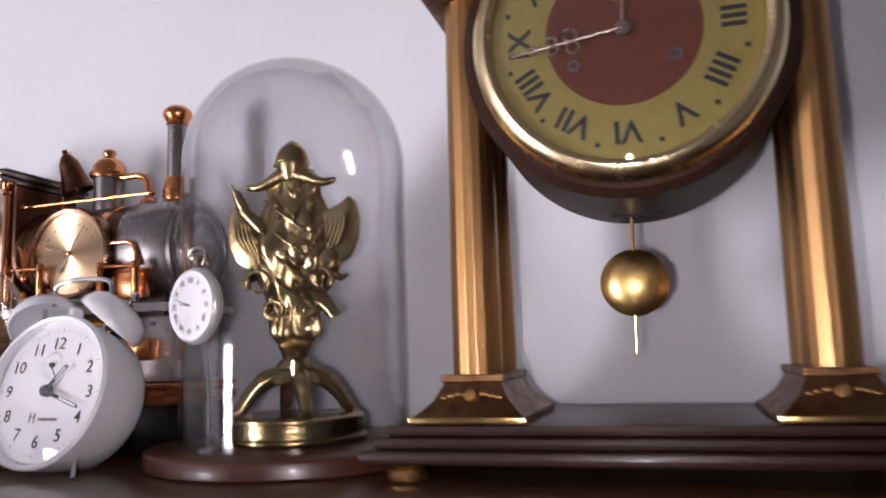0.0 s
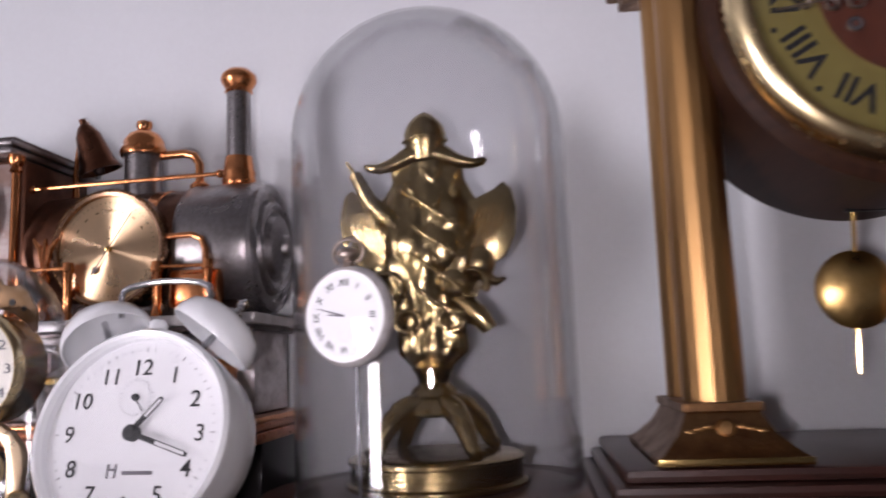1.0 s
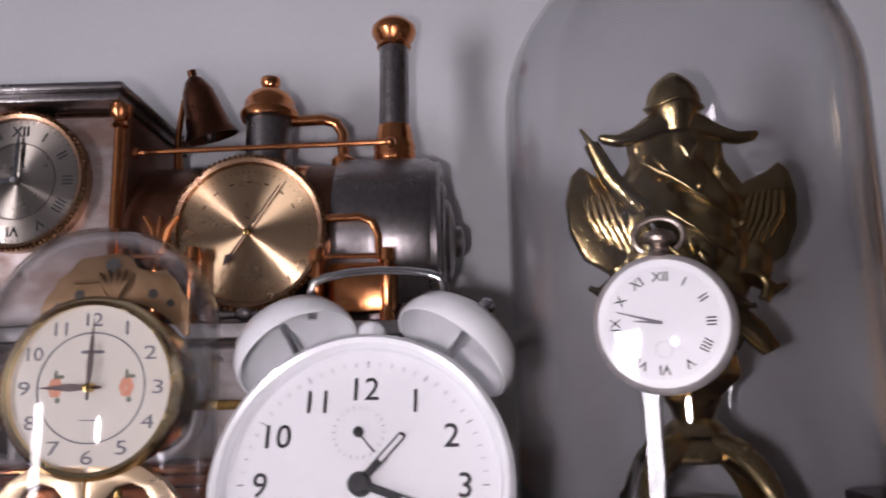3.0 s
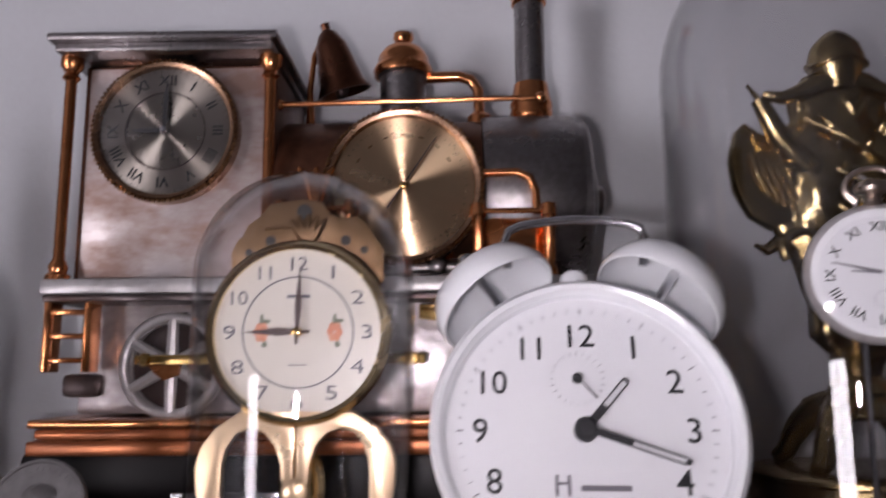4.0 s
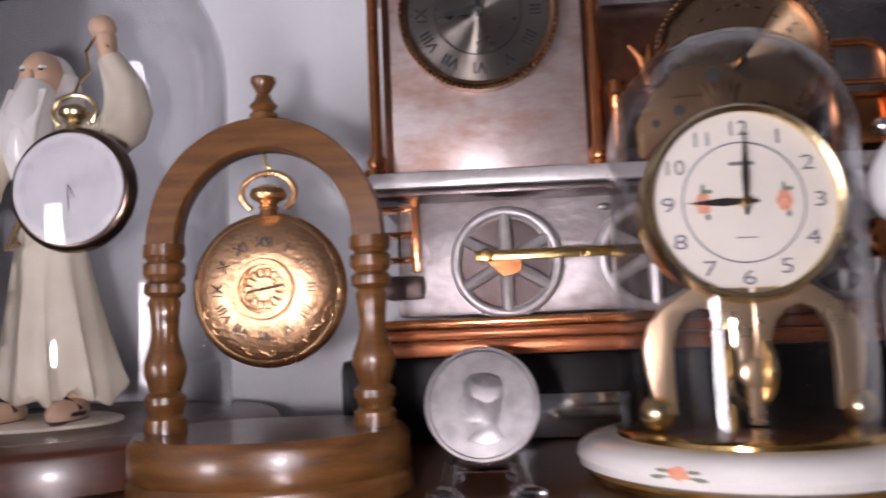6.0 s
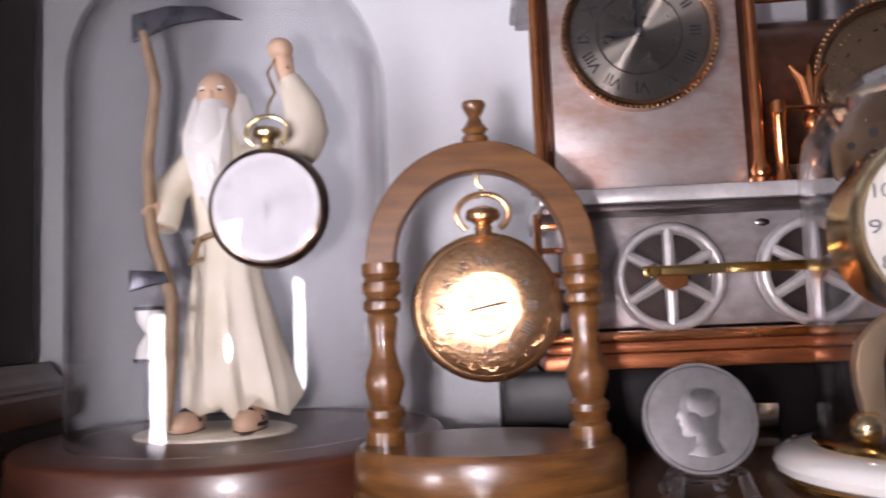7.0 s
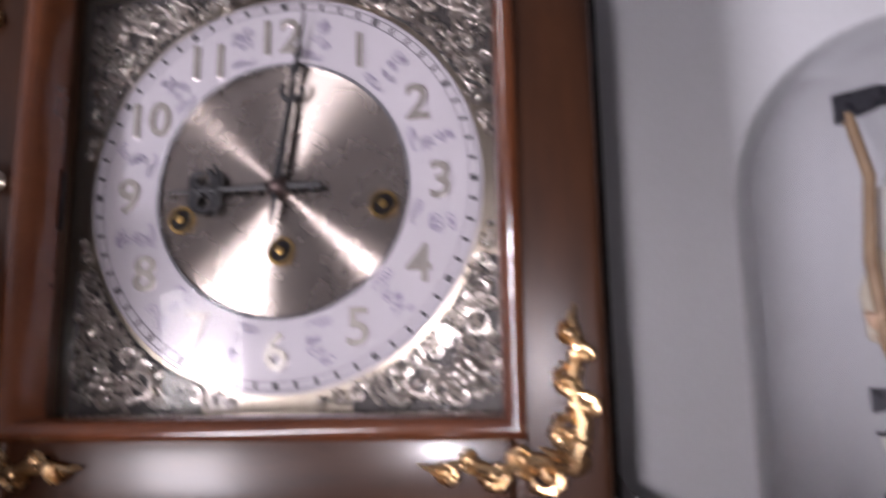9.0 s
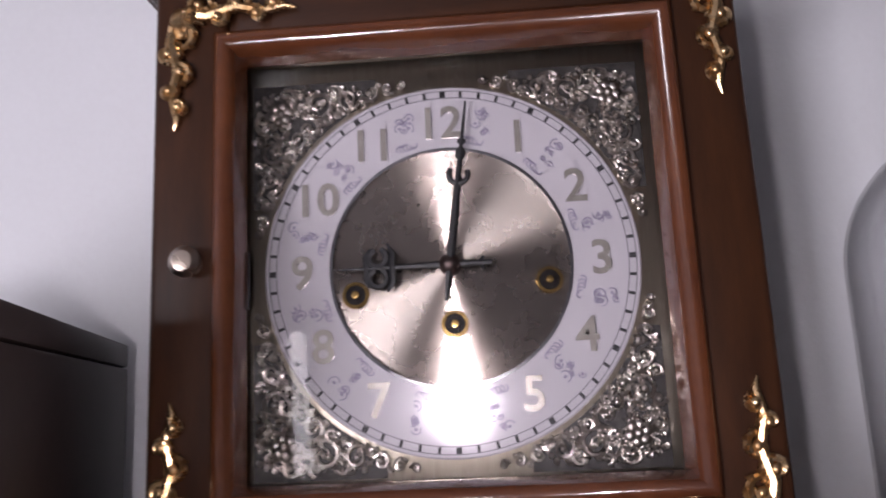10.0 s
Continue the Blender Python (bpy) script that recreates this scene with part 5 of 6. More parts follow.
hanger = thing("watch_hanger", (-0.2770, 0.4800, SHELF + 0.0121), "thin polished steel stand that holds up the watch", "watch stand")
part("stem", tube([(0, 0.004, 0.0), (0, 0.002, 0.069), (0, 0.0, 0.117), (0, -0.004, 0.1190), (0, -0.009, 0.1160)], 0.0010, 8), "steel", hanger)
part("foot", lathe([(0, 0), (0.0075, 0), (0.0075, 0.0015), (0.002, 0.003), (0, 0.003)], 20), "steel", hanger, m=pose(0, 0.004, 0))


# ---- robed old man with a scythe under the second dome ----
def old_man():
    x0, y0, z0 = -0.7215, 0.540, SHELF + 0.0160

    def P(px, py, y=0.0):
        """From the carving's own drawing: x right, z up, in metres."""
        return (px, y, py)

    robe = lathe([(0, 0.011), (0.0205, 0.010), (0.0220, 0.0125), (0.0212, 0.020), (0.0192, 0.035), (0.0150, 0.060), (0.0128, 0.076), (0.0125, 0.084), (0.0150, 0.100), (0.0160, 0.112), (0.0130, 0.122), (0.0070, 0.127), (0.0, 0.128)], 48, squash=0.66)
    for v in robe.verts:
        a = math.atan2(v.co.y, v.co.x)
        k = max(0.0, 1 - v.co.z / 0.085)
        f = 1 + 0.11 * k * math.sin(9 * a + 1.2 + 9 * v.co.z) + 0.07 * k * math.sin(17 * a - 20 * v.co.z)
        v.co.x, v.co.y = v.co.x * f + 0.008 * k * k, v.co.y * f
        if v.co.z < 0.016:
            v.co.z += 0.0028 * math.sin(5 * a) + 0.0016 * math.sin(13 * a + 0.7)
    bmesh.ops.translate(robe, vec=(0.011, 0, 0), verts=robe.verts)
    # raised arm with its sleeve, lowered arm
    tube([P(0.018, 0.113), P(0.030, 0.111, -0.004), P(0.039, 0.1115, -0.007), P(0.045, 0.1150, -0.009), P(0.0478, 0.1210, -0.011), P(0.0470, 0.1290, -0.012), P(0.0440, 0.1360, -0.013), P(0.0415, 0.1410, -0.013)],
         [0.0072, 0.0080, 0.0088, 0.0092, 0.0090, 0.0078, 0.0060, 0.0048], 16, robe)
    for k in range(5):
        tube([P(0.030 + 0.003 * k, 0.1040 + 0.001 * k, -0.010), P(0.036 + 0.003 * k, 0.1090 + 0.002 * k, -0.0165), P(0.039 + 0.0022 * k, 0.1170 + 0.003 * k, -0.0165)], [0.0006, 0.0013, 0.0005], 6, robe)
    tube([P(0.000, 0.113), P(-0.009, 0.098, -0.008), P(-0.010, 0.083, -0.013)], [0.0070, 0.0068, 0.0060], 14, robe)
    skin = ball(0.0088, P(0.0095, 0.1375, -0.003), (0.95, 1.06, 1.32), None, 20, 14)
    tube([P(0.041, 0.141, -0.013), P(0.0395, 0.150, -0.013)], [0.0034, 0.0042], 12, skin)
    ball(0.0048, P(0.0385, 0.154, -0.013), (1.1, 1, 1), skin, 12, 8)
    tube([P(-0.010, 0.083, -0.013), P(-0.0135, 0.092, -0.016)], [0.0036, 0.0044], 12, skin)
    ball(0.0022, P(0.0095, 0.1365, -0.0115), (0.7, 1, 1.4), skin, 10, 6)
    for s in (-1, 1):
        ball(0.0085, P(0.010 + s * 0.0125, 0.0050, -0.008), (0.72, 1.5, 0.62), skin, 14, 8)
        tube([P(0.010 + s * 0.0125, 0.006, -0.003), P(0.010 + s * 0.0115, 0.016, 0.0)], 0.0042, 10, skin)
    hair = ball(0.0095, P(0.0100, 0.1385, 0.002), (1.0, 0.95, 1.15), None, 18, 12)
    tube([P(0.002, 0.138, 0.001), P(-0.001, 0.122, -0.002), P(-0.001, 0.106, -0.006)], [0.005, 0.0062, 0.0030], 12, hair)
    tube([P(0.017, 0.138, 0.001), P(0.020, 0.124, -0.002), P(0.020, 0.112, -0.005)], [0.005, 0.0058, 0.0028], 12, hair)
    tube([P(0.0095, 0.1320, -0.008), P(0.0100, 0.120, -0.014), P(0.0105, 0.104, -0.0145), P(0.0100, 0.088, -0.0120)], [0.0068, 0.0088, 0.0080, 0.0020], 14, hair)
    for k in range(12):
        x = 0.003 + 0.0013 * k
        tube([P(x, 0.1300, -0.0150), P(x + 0.0006 * math.sin(k), 0.114, -0.0215), P(0.010 + (x - 0.010) * 0.5, 0.094, -0.0185)], [0.0006, 0.0012, 0.0006], 6, hair)
    for s in (-1, 1):
        ball(0.0016, P(0.0095 + s * 0.0034, 0.1405, -0.0105), (1.5, 0.7, 0.6), hair, 8, 6)
    sash = tube([(0.012 + 0.0138 * math.cos(a), 0.0098 * math.sin(a), 0.0790 + 0.0012 * math.sin(3 * a)) for a in [TAU * i / 28 for i in range(28)]], 0.0013, 8, closed=True)
    tube([P(0.004, 0.079, -0.0095), P(0.001, 0.068, -0.0125), P(0.006, 0.070, -0.013)], 0.0011, 8, sash)
    dark = bmesh.new()
    for s in (-1, 1):
        tube([P(0.010 + s * 0.0125 - 0.006, 0.0058, -0.010), P(0.010 + s * 0.0125, 0.0105, -0.011), P(0.010 + s * 0.0125 + 0.006, 0.0058, -0.010)], 0.0012, 6, dark)
        ball(0.0090, P(0.010 + s * 0.0125, 0.0012, -0.008), (0.78, 1.5, 0.20), dark, 14, 6)
        tube([(0.010 + s * 0.0135 + 0.0055 * math.cos(a), -0.010 + 0.006 * math.sin(a), 0.0045) for a in [TAU * i / 14 for i in range(14)]], 0.0009, 6, dark, closed=True)
        ball(0.0009, P(0.0095 + s * 0.0034, 0.1392, -0.0112), (1.3, 0.6, 0.7), dark, 8, 6)
    # scythe
    pole = tube([P(-0.006, 0.004, -0.020), P(-0.004, 0.030, -0.020), P(-0.004, 0.055, -0.019), P(-0.0120, 0.080, -0.018), P(-0.0140, 0.110, -0.017), P(-0.0110, 0.140, -0.016), P(-0.0160, 0.1635, -0.016)], [0.0022, 0.0024, 0.0024, 0.0025, 0.0024, 0.0022, 0.0020], 10)
    blade = slab([(-0.0205, 0.1590), (-0.0205, 0.1705), (-0.006, 0.1735), (0.010, 0.1722), (0.0245, 0.1660), (0.010, 0.1672), (-0.004, 0.1655), (-0.0120, 0.1622)], -0.0172, -0.0150, None, 0.0004)
    slab([(-0.0200, 0.0575), (-0.0200, 0.0660), (-0.006, 0.0650), (-0.004, 0.0605), (-0.012, 0.0595)], -0.0215, -0.0185, blade, 0.0006)
    # hourglass that hangs from the pole
    lathe([(0, 0.0), (0.0058, 0.0), (0.0058, 0.0016), (0, 0.0016)], 16, blade, pose(-0.0130, -0.019, 0.0300))
    lathe([(0, 0.0), (0.0058, 0.0), (0.0058, 0.0016), (0, 0.0016)], 16, blade, pose(-0.0130, -0.019, 0.0500))
    sand = lathe([(0.0048, 0.0), (0.0045, 0.004), (0.0012, 0.0092), (0.0045, 0.0144), (0.0048, 0.0184)], 16, None, pose(-0.0130, -0.019, 0.0316))
    ground = lathe([(0, -0.0004), (0.032, -0.0004), (0.0325, 0.0008), (0.029, 0.0020), (0, 0.0022)], 36, None, pose(0.006, 0, 0), squash=0.8)
    return one_mesh("figurine", [(robe, "ivory"), (skin, "ivory_skin"), (hair, "porcelain"), (sash, "wood_stick"), (dark, "iron"), (pole, "wood_stick"), (blade, "black_steel"), (sand, "porcelain"), (ground, "ivory")],
                    (x0, y0, z0), "ivory-coloured figurine of a bearded robed old man with scythe", "figurine")


old_man().scale = (1.0, 1.0, 0.985)
plain_watch, body = pocket_watch((-0.6830, 0.5060, 0.1945), 0.0224, 0.0120, "rim_dark", "pocket watch with a pale worn dial and brown rim", trim="brass_pale")
dial = part("dial", lathe([(0, 0.0046), (0.0195, 0.0046), (0.0195, 0.003), (0, 0.003)], 48, axis="Y"), "watch_dial", plain_watch, "worn white enamel dial with faint numerals")
for h in range(12):
    dx, dz = clock_dir(h)
    part("numeral", words(str(h or 12), 0.0034, 0.0001), "faint_ink", dial, m=pose(dx * 0.0165, -0.0047, dz * 0.0165))
part("hour_pointer", tube([(0, 0, 0.001), (0.0026, 0, -0.0040)], [0.0004, 0.0002], 6), "faint_ink", dial, m=pose(0, -0.0050, 0))
part("minute_pointer", tube([(0, 0, 0.001), (0.0004, 0, -0.0085)], [0.0004, 0.0002], 6), "faint_ink", dial, m=pose(0, -0.0052, 0))
_g = [(0.0, 0.0072), (0.010, 0.0067), (0.0198, 0.0046)]
clear(part("crystal", lathe(_g + [(r, z - 0.0006) for r, z in reversed(_g)], 48, axis="Y"), "crystal", plain_watch))
part("chain", tube([(0, 0, 0.0345), (-0.0006, 0.004, 0.040), (0.0004, 0.010, 0.046), (-0.0040, 0.016, 0.056), (-0.0010, 0.018, 0.0625), (0.0040, 0.018, 0.0580)], 0.0006, 6), "brass", plain_watch, "thin chain loop")

# ---- wooden bracket clock with a square glazed door ----
MX, MY = -0.9480, 0.560
case = thing("bracket_clock", (MX, MY, SHELF), "cherry wood bracket clock with gilt corner mounts and silvered dial", "clock")
Z0, Z1 = 0.1385 - SHELF, 0.379 - SHELF      # bottom and top of the door frame
FY = 0.498 - MY                              # front face
HW = 0.121
def moulding(rows, y_back):
    """A base moulding: (half width, front y, height) rows run round the front and both sides."""
    bm = bmesh.new()
    loops = [[bm.verts.new(p) for p in ((-hw, fy, z), (hw, fy, z), (hw, y_back, z), (-hw, y_back, z))] for hw, fy, z in rows]
    for a, b in zip(loops, loops[1:]):
        for i in range(4):
            bm.faces.new((a[i], a[(i + 1) % 4], b[(i + 1) % 4], b[i]))
    bm.faces.new(list(reversed(loops[0]))), bm.faces.new(loops[-1])
    return bm


# the shade under the base board is in the plinth's colour
part("plinth", moulding([(0.1400, FY - 0.020, 0.0), (0.1400, FY - 0.020, 0.0085), (0.1370, FY - 0.016, 0.0095), (0.1370, FY - 0.016, 0.0178)], 0.040), "shade_wood", case, "recessed plinth with shade in its dark colour", angle=30)
part("base_fascia", moulding([(0.1425, FY - 0.0215, 0.0180), (0.1443, FY - 0.0233, 0.0190), (0.1448, FY - 0.0238, 0.0205), (0.1448, FY - 0.0238, 0.0302), (0.1438, FY - 0.0228, 0.0318), (0.1410, FY - 0.0200, 0.0324)], 0.040), "cherry_h", case, "polished cherry base board", angle=30)
part("base_cove", moulding([(0.1408, FY - 0.0198, 0.0326), (0.1400, FY - 0.0190, 0.0342), (0.1368, FY - 0.0155, 0.0362), (0.1335, FY - 0.0115, 0.0388), (0.1312, FY - 0.0085, 0.0415), (0.1298, FY - 0.0065, 0.0443)], 0.040), "cherry_h", case, "hollow cherry moulding", angle=50)
# side panels take a near-black colour in place of shade
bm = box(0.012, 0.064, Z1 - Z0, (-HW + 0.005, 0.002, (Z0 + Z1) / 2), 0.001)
part("side_panel", bm, "shade_wood", case, "side panel with shade in its dark colour")
part("side_panel", box(0.012, 0.064, Z1 - Z0, (HW - 0.002, 0.002, (Z0 + Z1) / 2), 0.001), "shade_wood", case, "side panel with shade in its dark colour")
part("back_panel", box(2 * HW - 0.026, 0.008, Z1 - Z0, (0, 0.029, (Z0 + Z1) / 2), 0.001), "shade_wood", case)
part("top_board", box(2 * HW + 0.016, 0.106, 0.012, (0, -0.014, Z1 + 0.0065), 0.004, seg=3), "cherry", case)
part("top_moulding", box(2 * HW + 0.040, 0.120, 0.010, (0, -0.017, Z1 + 0.018), 0.004, seg=3), "cherry", case)
# door frame: rails and stiles, moulded inner edge
OX, OZ0, OZ1 = 0.0895, 0.1655 - SHELF, 0.3505 - SHELF
door = part("door", box(HW - OX, 0.028, Z1 - Z0 - 0.001, (-(HW + OX) / 2, FY + 0.014, (Z0 + Z1) / 2), 0.0030, seg=3), "cherry", case, "cherry wood door frame")
part("stile", box(HW - OX, 0.028, Z1 - Z0 - 0.001, ((HW + OX) / 2, FY + 0.014, (Z0 + Z1) / 2), 0.0030, seg=3), "cherry", door)
part("rail", box(2 * OX - 0.0006, 0.027, OZ0 - Z0, (0, FY + 0.0145, (Z0 + OZ0) / 2), 0.0015, seg=2), "cherry_h", door)
part("rail", box(2 * OX - 0.0006, 0.027, Z1 - OZ1 - 0.001, (0, FY + 0.0145, (Z1 + OZ1) / 2), 0.0015, seg=2), "cherry_h", door)
bm = bmesh.new()
w, mid = OX + 0.001, (OZ0 + OZ1) / 2
hz = (OZ1 - OZ0) / 2 + 0.001
loops = []
for off, y in ((0.004, FY - 0.0030), (0.0015, FY - 0.0045), (-0.0010, FY - 0.0035), (-0.0035, FY + 0.002), (-0.0045, FY + 0.008), (-0.0050, FY + 0.014), (0.004, FY + 0.014)):
    loops.append([bm.verts.new((sx * (w + off), y, mid + sz * (hz + off))) for sx, sz in ((-1, -1), (1, -1), (1, 1), (-1, 1))])
for a, b in zip(loops, loops[1:] + loops[:1]):
    for i in range(4):
        bm.faces.new((a[i], a[(i + 1) % 4], b[(i + 1) % 4], b[i]))
part("glazing_bead", bm, "cherry_bead", door, "rounded polished inner bead", angle=60)
clear(part("pane", box(2 * OX, 0.0016, OZ1 - OZ0, (0, FY + 0.0165, mid), 0.0002), "pane", door, "flat clear pane"))
part("knob", lathe([(0, 0.0115), (0.0040, 0.0110), (0.0062, 0.0085), (0.0062, 0.0065), (0.0032, 0.0040), (0.0026, 0.0015), (0.0042, 0.0)], 28, axis="Y"), "steel_warm", door, "small round metal knob", pose(-0.1035, FY, 0.2575 - SHELF))
part("lock_plate", box(0.0022, 0.002, 0.024, (-0.0855, FY + 0.0140, 0.2520 - SHELF), 0.0004), "black", door)

# dial
CX, CZ = -0.0015, 0.2565 - SHELF
PYD = 0.5295 - MY
plate = part("dial_plate", box(0.1900, 0.002, 0.1960, (CX, PYD + 0.0010, CZ), 0.0002), "plate", case, "satin brass dial plate")
ring = part("chapter_ring", lathe([(0.0515, 0.0004), (0.0520, 0.0014), (0.0805, 0.0014), (0.0812, 0.0008), (0.0812, 0.0), (0.0515, 0.0)], 120, axis="Y"), "silver_ring", case, "silvered chapter ring with raised gilt numerals", pose(CX, PYD, CZ))
part("dial_centre", lathe([(0, 0.0006), (0.0517, 0.0006), (0.0517, 0.0), (0, 0.0)], 96, axis="Y"), "turned_silver", case, "turned silver dial centre", pose(CX, PYD, CZ))
part("ring_edge", ring_flat(0.0512, 0.0526, 0.0020, 0.0014, 96), "steel", ring)
for r in (0.0760, 0.0792):
    part("track_line", ring_flat(r - 0.00022, r + 0.00022, 0.0017, 0.0014, 96), "grey_ink", ring)
for k in range(60):
    a = 6 * k
    big = k % 5 == 0
    part("minute_mark", box(0.0024 if big else 0.0013, 0.0002, 0.0026 if big else 0.0028), "ink", ring,
         m=pose(0.0776 * math.sin(radians(a)), -0.0016, 0.0776 * math.cos(radians(a)), 0, a, 0))
for h in range(1, 13):
    dx, dz = clock_dir(h)
    part("numeral", words(str(h), 0.0205, 0.0006, 0.0003), "numeral_gold", ring, m=pose(dx * 0.0645, -0.0020, dz * 0.0645))
rnd = random.Random(9)
for h in range(12):
    dx, dz = clock_dir(h + 0.5)
    bm = bmesh.new()
    for k in range(7):
        ang, ln = rnd.uniform(0, 360), rnd.uniform(0.0022, 0.0046)
        c = (rnd.uniform(-0.003, 0.003), 0, rnd.uniform(-0.006, 0.006))
        tube(arc(c[0], c[2], ln * 0.55, ang, ang + 200, 8), 0.00036, 4, bm)
        ball(0.0007, (c[0], 0, c[2]), (1.4, 0.15, 1), bm, 6, 4)
    part("flourish", bm, "flourish_ink", ring, m=pose(dx * 0.066, -0.0016, dz * 0.066, 0, 30 * (h + 0.5), 0))
    dx, dz = clock_dir(h + 0.42)
    bm = bmesh.new()
    for k in range(5):
        tube(arc(0.0016 * (k - 2), 0, 0.0016, 40 * k, 40 * k + 220, 7), 0.00034, 4, bm)
    part("flourish", bm, "flourish_ink", ring, m=pose(dx * 0.0565, -0.0016, dz * 0.0565, 0, 30 * (h + 0.42), 0))


def spandrel(sx, sz):
    """A pierced corner casting of leafy scrolls that fills the corner outside the ring."""
    rr = random.Random(21)
    bm = bmesh.new()
    for u, v, r, st, tn, fl, lv in ((0.0770, 0.0560, 0.0066, 100, 1.7, 1, 4), (0.0785, 0.0425, 0.0050, 250, 1.6, -1, 4), (0.0805, 0.0325, 0.0036, 90, 1.5, 1, 3), (0.0825, 0.0245, 0.0026, 250, 1.4, -1, 3),
                                    (0.0840, 0.0185, 0.0018, 90, 1.3, 1, 2), (0.0660, 0.0610, 0.0048, 20, 1.5, -1, 3), (0.0815, 0.0705, 0.0046, 200, 1.5, 1, 3), (0.0830, 0.0490, 0.0030, 160, 1.4, 1, 2),
                                    (0.0690, 0.0530, 0.0030, 300, 1.4, 1, 2), (0.0740, 0.0470, 0.0024, 60, 1.4, -1, 2), (0.0830, 0.0600, 0.0028, 0, 1.3, 1, 2), (0.0770, 0.0360, 0.0022, 200, 1.3, 1, 2)):
        scroll(bm, u, v, r, st, tn, 0.00085, -0.0010, lv, fl)
        scroll(bm, v, u, r, 90 - st, tn, 0.00085, -0.0010, lv, -fl)
    n = 0
    while n < 150:
        u, v = rr.uniform(0.014, 0.084), rr.uniform(0.014, 0.084)
        if u * u + v * v < 0.0845 ** 2:
            continue
        n += 1
        scroll(bm, u, v, rr.uniform(0.0011, 0.0019), rr.uniform(0, 360), 1.2, 0.00055, -0.0006, 0, rr.choice((-1, 1)))
    for k in range(6):
        a = radians(45 + 60 * k)
        ball(0.0026, (0.0735 + 0.0036 * math.cos(a), -0.0020, 0.0735 + 0.0036 * math.sin(a)), (1, 0.6, 1), bm, 10, 6)
    ball(0.0020, (0.0735, -0.0028, 0.0735), (1, 0.7, 1), bm, 10, 6)
    bmesh.ops.scale(bm, vec=(sx, 1, sz), verts=bm.verts)
    sp = part("spandrel", bm, "spandrel", case, "pierced scrolling corner casting", pose(CX, PYD, CZ))
    corner = [(0.0865, 0.0875), (0.030, 0.0875)] + [(0.0835 * math.cos(radians(a)), 0.0835 * math.sin(radians(a))) for a in (69, 60, 52, 45, 38, 30, 21)] + [(0.0865, 0.030)]
    part("corner_ground", slab([(sx * x, sz * z) for x, z in corner], -0.0005, -0.0001), "dark_metal", sp)


for sx in (-1, 1):
    for sz in (-1, 1):
        spandrel(sx, sz)
for x, z in ((-0.0415, -0.0108), (0.0420, -0.0085), (0.0008, -0.0252)):
    hole = part("winding_hole", lathe([(0.0040, 0.0004), (0.0044, 0.0014), (0.0056, 0.0014), (0.0060, 0.0006)], 28, axis="Y"), "brass", case, "brass-ringed winding hole", pose(CX + x, PYD, CZ + z))
    # flat black disc in place of the shade down the hole
    part("hole_shade_disc", lathe([(0, 0.0007), (0.0042, 0.0007)], 24, axis="Y"), "black", hole)
    part("arbor", lathe([(0, 0.0030), (0.0016, 0.0028), (0.0019, 0.0008)], 16, axis="Y"), "brass", hole)
# serpentine black pointers
bm = tube([(0, 0, 0.0), (0, 0, 0.073)], [0.0022, 0.0005], 6)
tube(arc(0, 0.0395, 0.0042, 150, 390, 16), 0.0012, 6, bm)
ball(0.0022, (0, 0, 0.0490), (1, 0.4, 1.5), bm, 8, 6)
ball(0.0016, (0, 0, 0.0545), (1.2, 0.4, 1.0), bm, 8, 6)
tube([(0, 0, 0), (0, 0, -0.016)], [0.0020, 0.0008], 6, bm)
part("minute_pointer", bm, "ink", case, "black pierced steel pointer", pose(CX, PYD - 0.0055, CZ, 0, 8, 0))
bm = tube([(0, 0, -0.018), (0, 0, 0.0), (0, 0, 0.049)], [0.0012, 0.0018, 0.0004], 6)
for s in (-1, 1):
    tube(arc(s * 0.0045, 0.031, 0.0038, 20, 340, 16), 0.0013, 6, bm)
    tube([(0, 0, 0.025), (s * 0.006, 0, 0.0245), (s * 0.0105, 0, 0.0270)], [0.0018, 0.0014, 0.0005], 6, bm)
    tube([(0, 0, 0.036), (s * 0.005, 0, 0.0365), (s * 0.0085, 0, 0.0345)], [0.0014, 0.0012, 0.0005], 6, bm)
    tube([(0, 0, -0.013), (s * 0.0030, 0, -0.0145)], [0.0012, 0.0006], 6, bm)
part("hour_pointer", bm, "ink", case, "black pierced steel pointer", pose(CX, PYD - 0.0040, CZ, 0, -90, 0))
part("hub_cap", lathe([(0, 0.0085), (0.0018, 0.0080), (0.0040, 0.0066), (0.0048, 0.0045), (0.0048, 0.0006)], 24, axis="Y"), "iron", case, m=pose(CX, PYD, CZ))


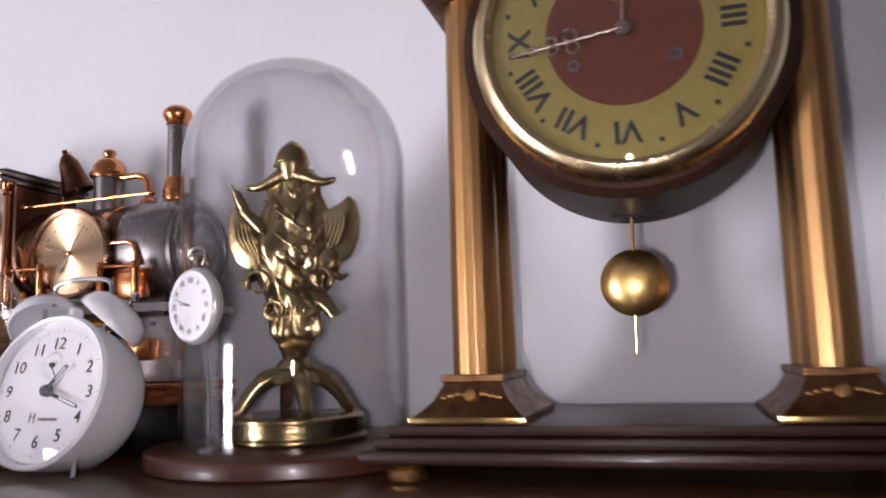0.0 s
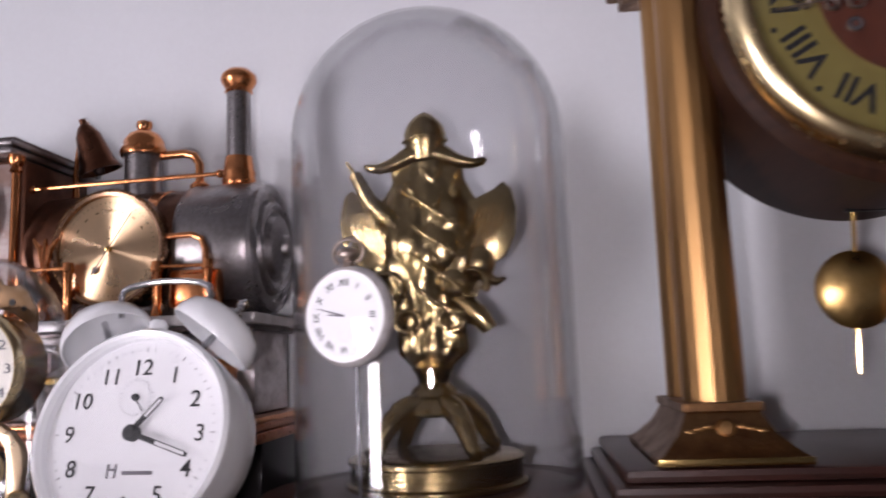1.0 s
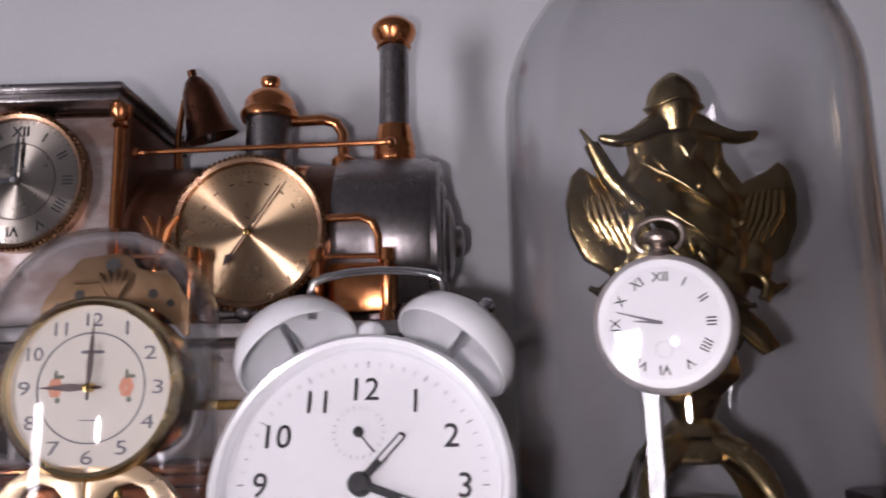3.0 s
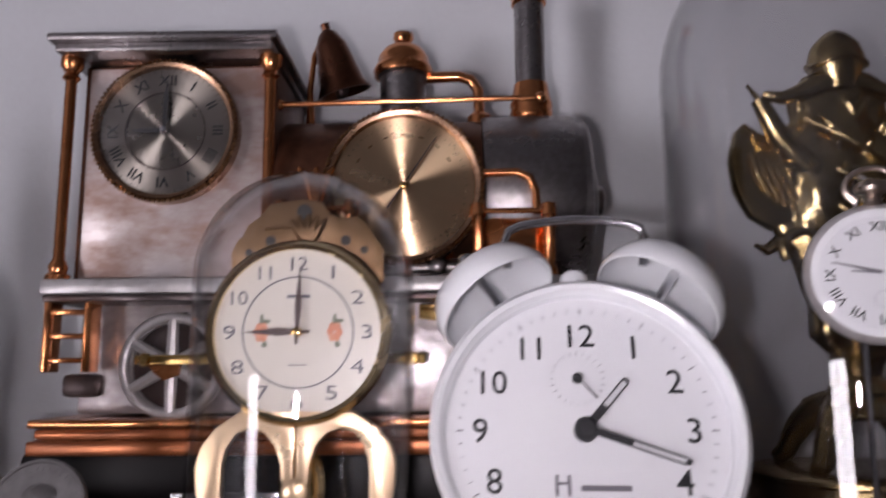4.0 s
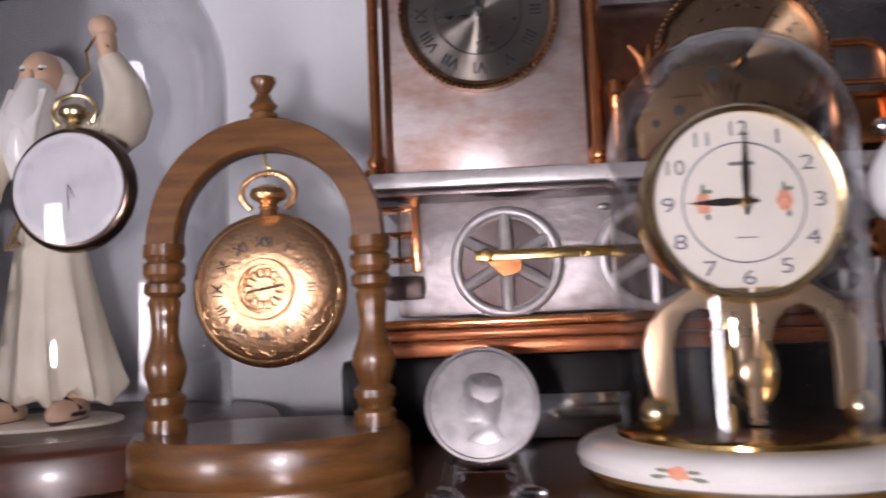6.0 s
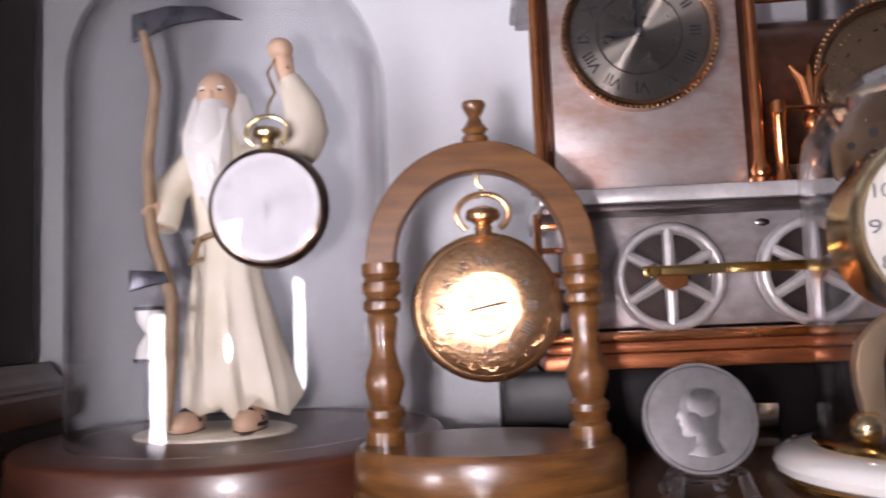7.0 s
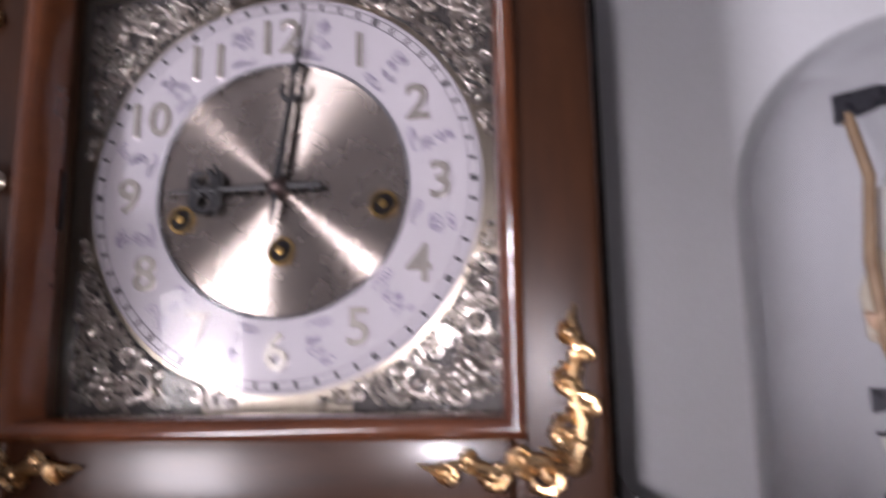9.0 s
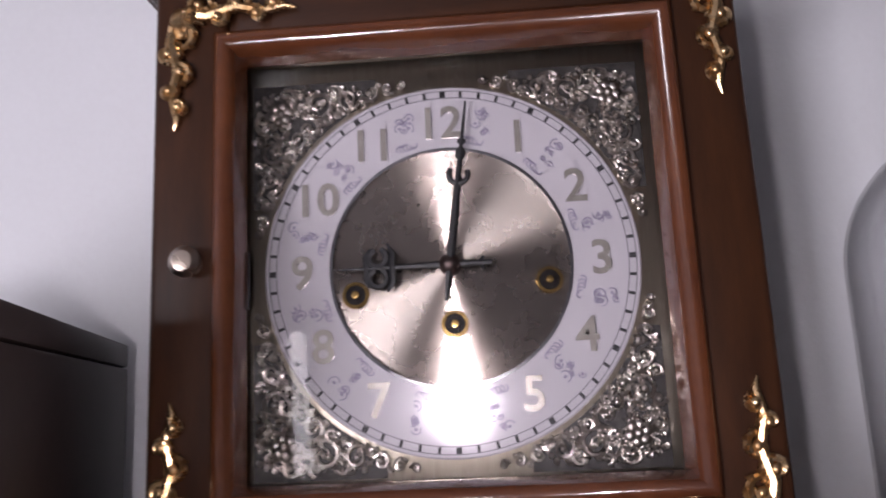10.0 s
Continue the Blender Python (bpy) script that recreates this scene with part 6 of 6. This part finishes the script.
def gilt_mount(sx, sz):
    """A scrolling gilt corner mount on the door frame."""
    bm = bmesh.new()
    for ax in (0, 1):
        arm = bmesh.new()
        tube([(0, -0.0010, 0.004), (0.0020, -0.0016, 0.014), (-0.0016, -0.0018, 0.026), (0.0012, -0.0016, 0.037), (-0.0008, -0.0010, 0.047), (0.0004, -0.0006, 0.0515)], [0.0030, 0.0026, 0.0024, 0.0020, 0.0016, 0.0005], 8, arm)
        for c, x, r, st, fl in ((0.0100, -0.0026, 0.0046, 60, 1), (0.0180, 0.0030, 0.0040, 250, -1), (0.0265, -0.0022, 0.0036, 80, 1), (0.0345, 0.0026, 0.0030, 260, -1), (0.0420, -0.0016, 0.0024, 90, 1)):
            scroll(arm, x, c, r * 1.25, st, 1.3, 0.00150, -0.0014, 4, fl, 0.0016)
        if ax:
            for v in arm.verts:
                v.co.x, v.co.z = -v.co.z, v.co.x
        merge(bm, arm)
    ball(0.0046, (-0.002, -0.001, 0.002), (1.1, 0.5, 1.1), bm, 12, 8)
    for k in range(7):
        a = radians(60 + 25 * k)
        tube([(-0.002, -0.0016, 0.002), (-0.002 + 0.006 * math.cos(a), -0.0036, 0.002 + 0.006 * math.sin(a)), (-0.002 + 0.0105 * math.cos(a), -0.0016, 0.002 + 0.0105 * math.sin(a))], [0.0016, 0.0017, 0.0005], 6, bm)
    if sx < 0:
        bmesh.ops.scale(bm, vec=(-1, 1, 1), verts=bm.verts)
    if sz > 0:
        bmesh.ops.scale(bm, vec=(1, 1, -1), verts=bm.verts)
    part("gilt_mount", bm, "gilt", door, "gilt scrolling corner mount", pose(sx * 0.1110, FY - 0.0003, (Z0 + Z1) / 2 + sz * ((Z1 - Z0) / 2 - 0.0135)))


for sx in (-1, 1):
    for sz in (-1, 1):
        gilt_mount(sx, sz)

# ---- dark wooden case beside the bracket clock ----
dark_case = thing("wooden_case", (-1.1665, 0.4755, SHELF), "very dark plain wooden clock case with a flat top", "clock case", rz=15)
part("case_body", box(0.150, 0.190, 0.128, (0, 0, 0.0645), 0.002), "case_dark", dark_case)
part("case_top", box(0.150, 0.190, 0.0115, (0, 0, 0.1347), 0.002), "case_dark", dark_case)
part("case_foot", box(0.158, 0.198, 0.010, (0, 0, 0.0055), 0.003), "case_dark", dark_case)


# ---- movement ----
def motions():
    rows, spin = [], []
    for k in range(101):
        t = k / 10
        swing = 0.4 + 4.2 * math.cos(TAU * (t - 0.60) / 0.875)
        rows.append((t, pose(0, -0.008, DZP + 0.066, 0, -swing, 0)))
        spin.append((t, pose(0, -0.002, 0, 0, 0, 110 * math.sin(TAU * (t - 4.45) / 6.0))))
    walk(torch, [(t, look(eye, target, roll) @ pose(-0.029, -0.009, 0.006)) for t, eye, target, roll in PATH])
    walk(pendulum, rows)
    walk(spinner, spin)


motions()
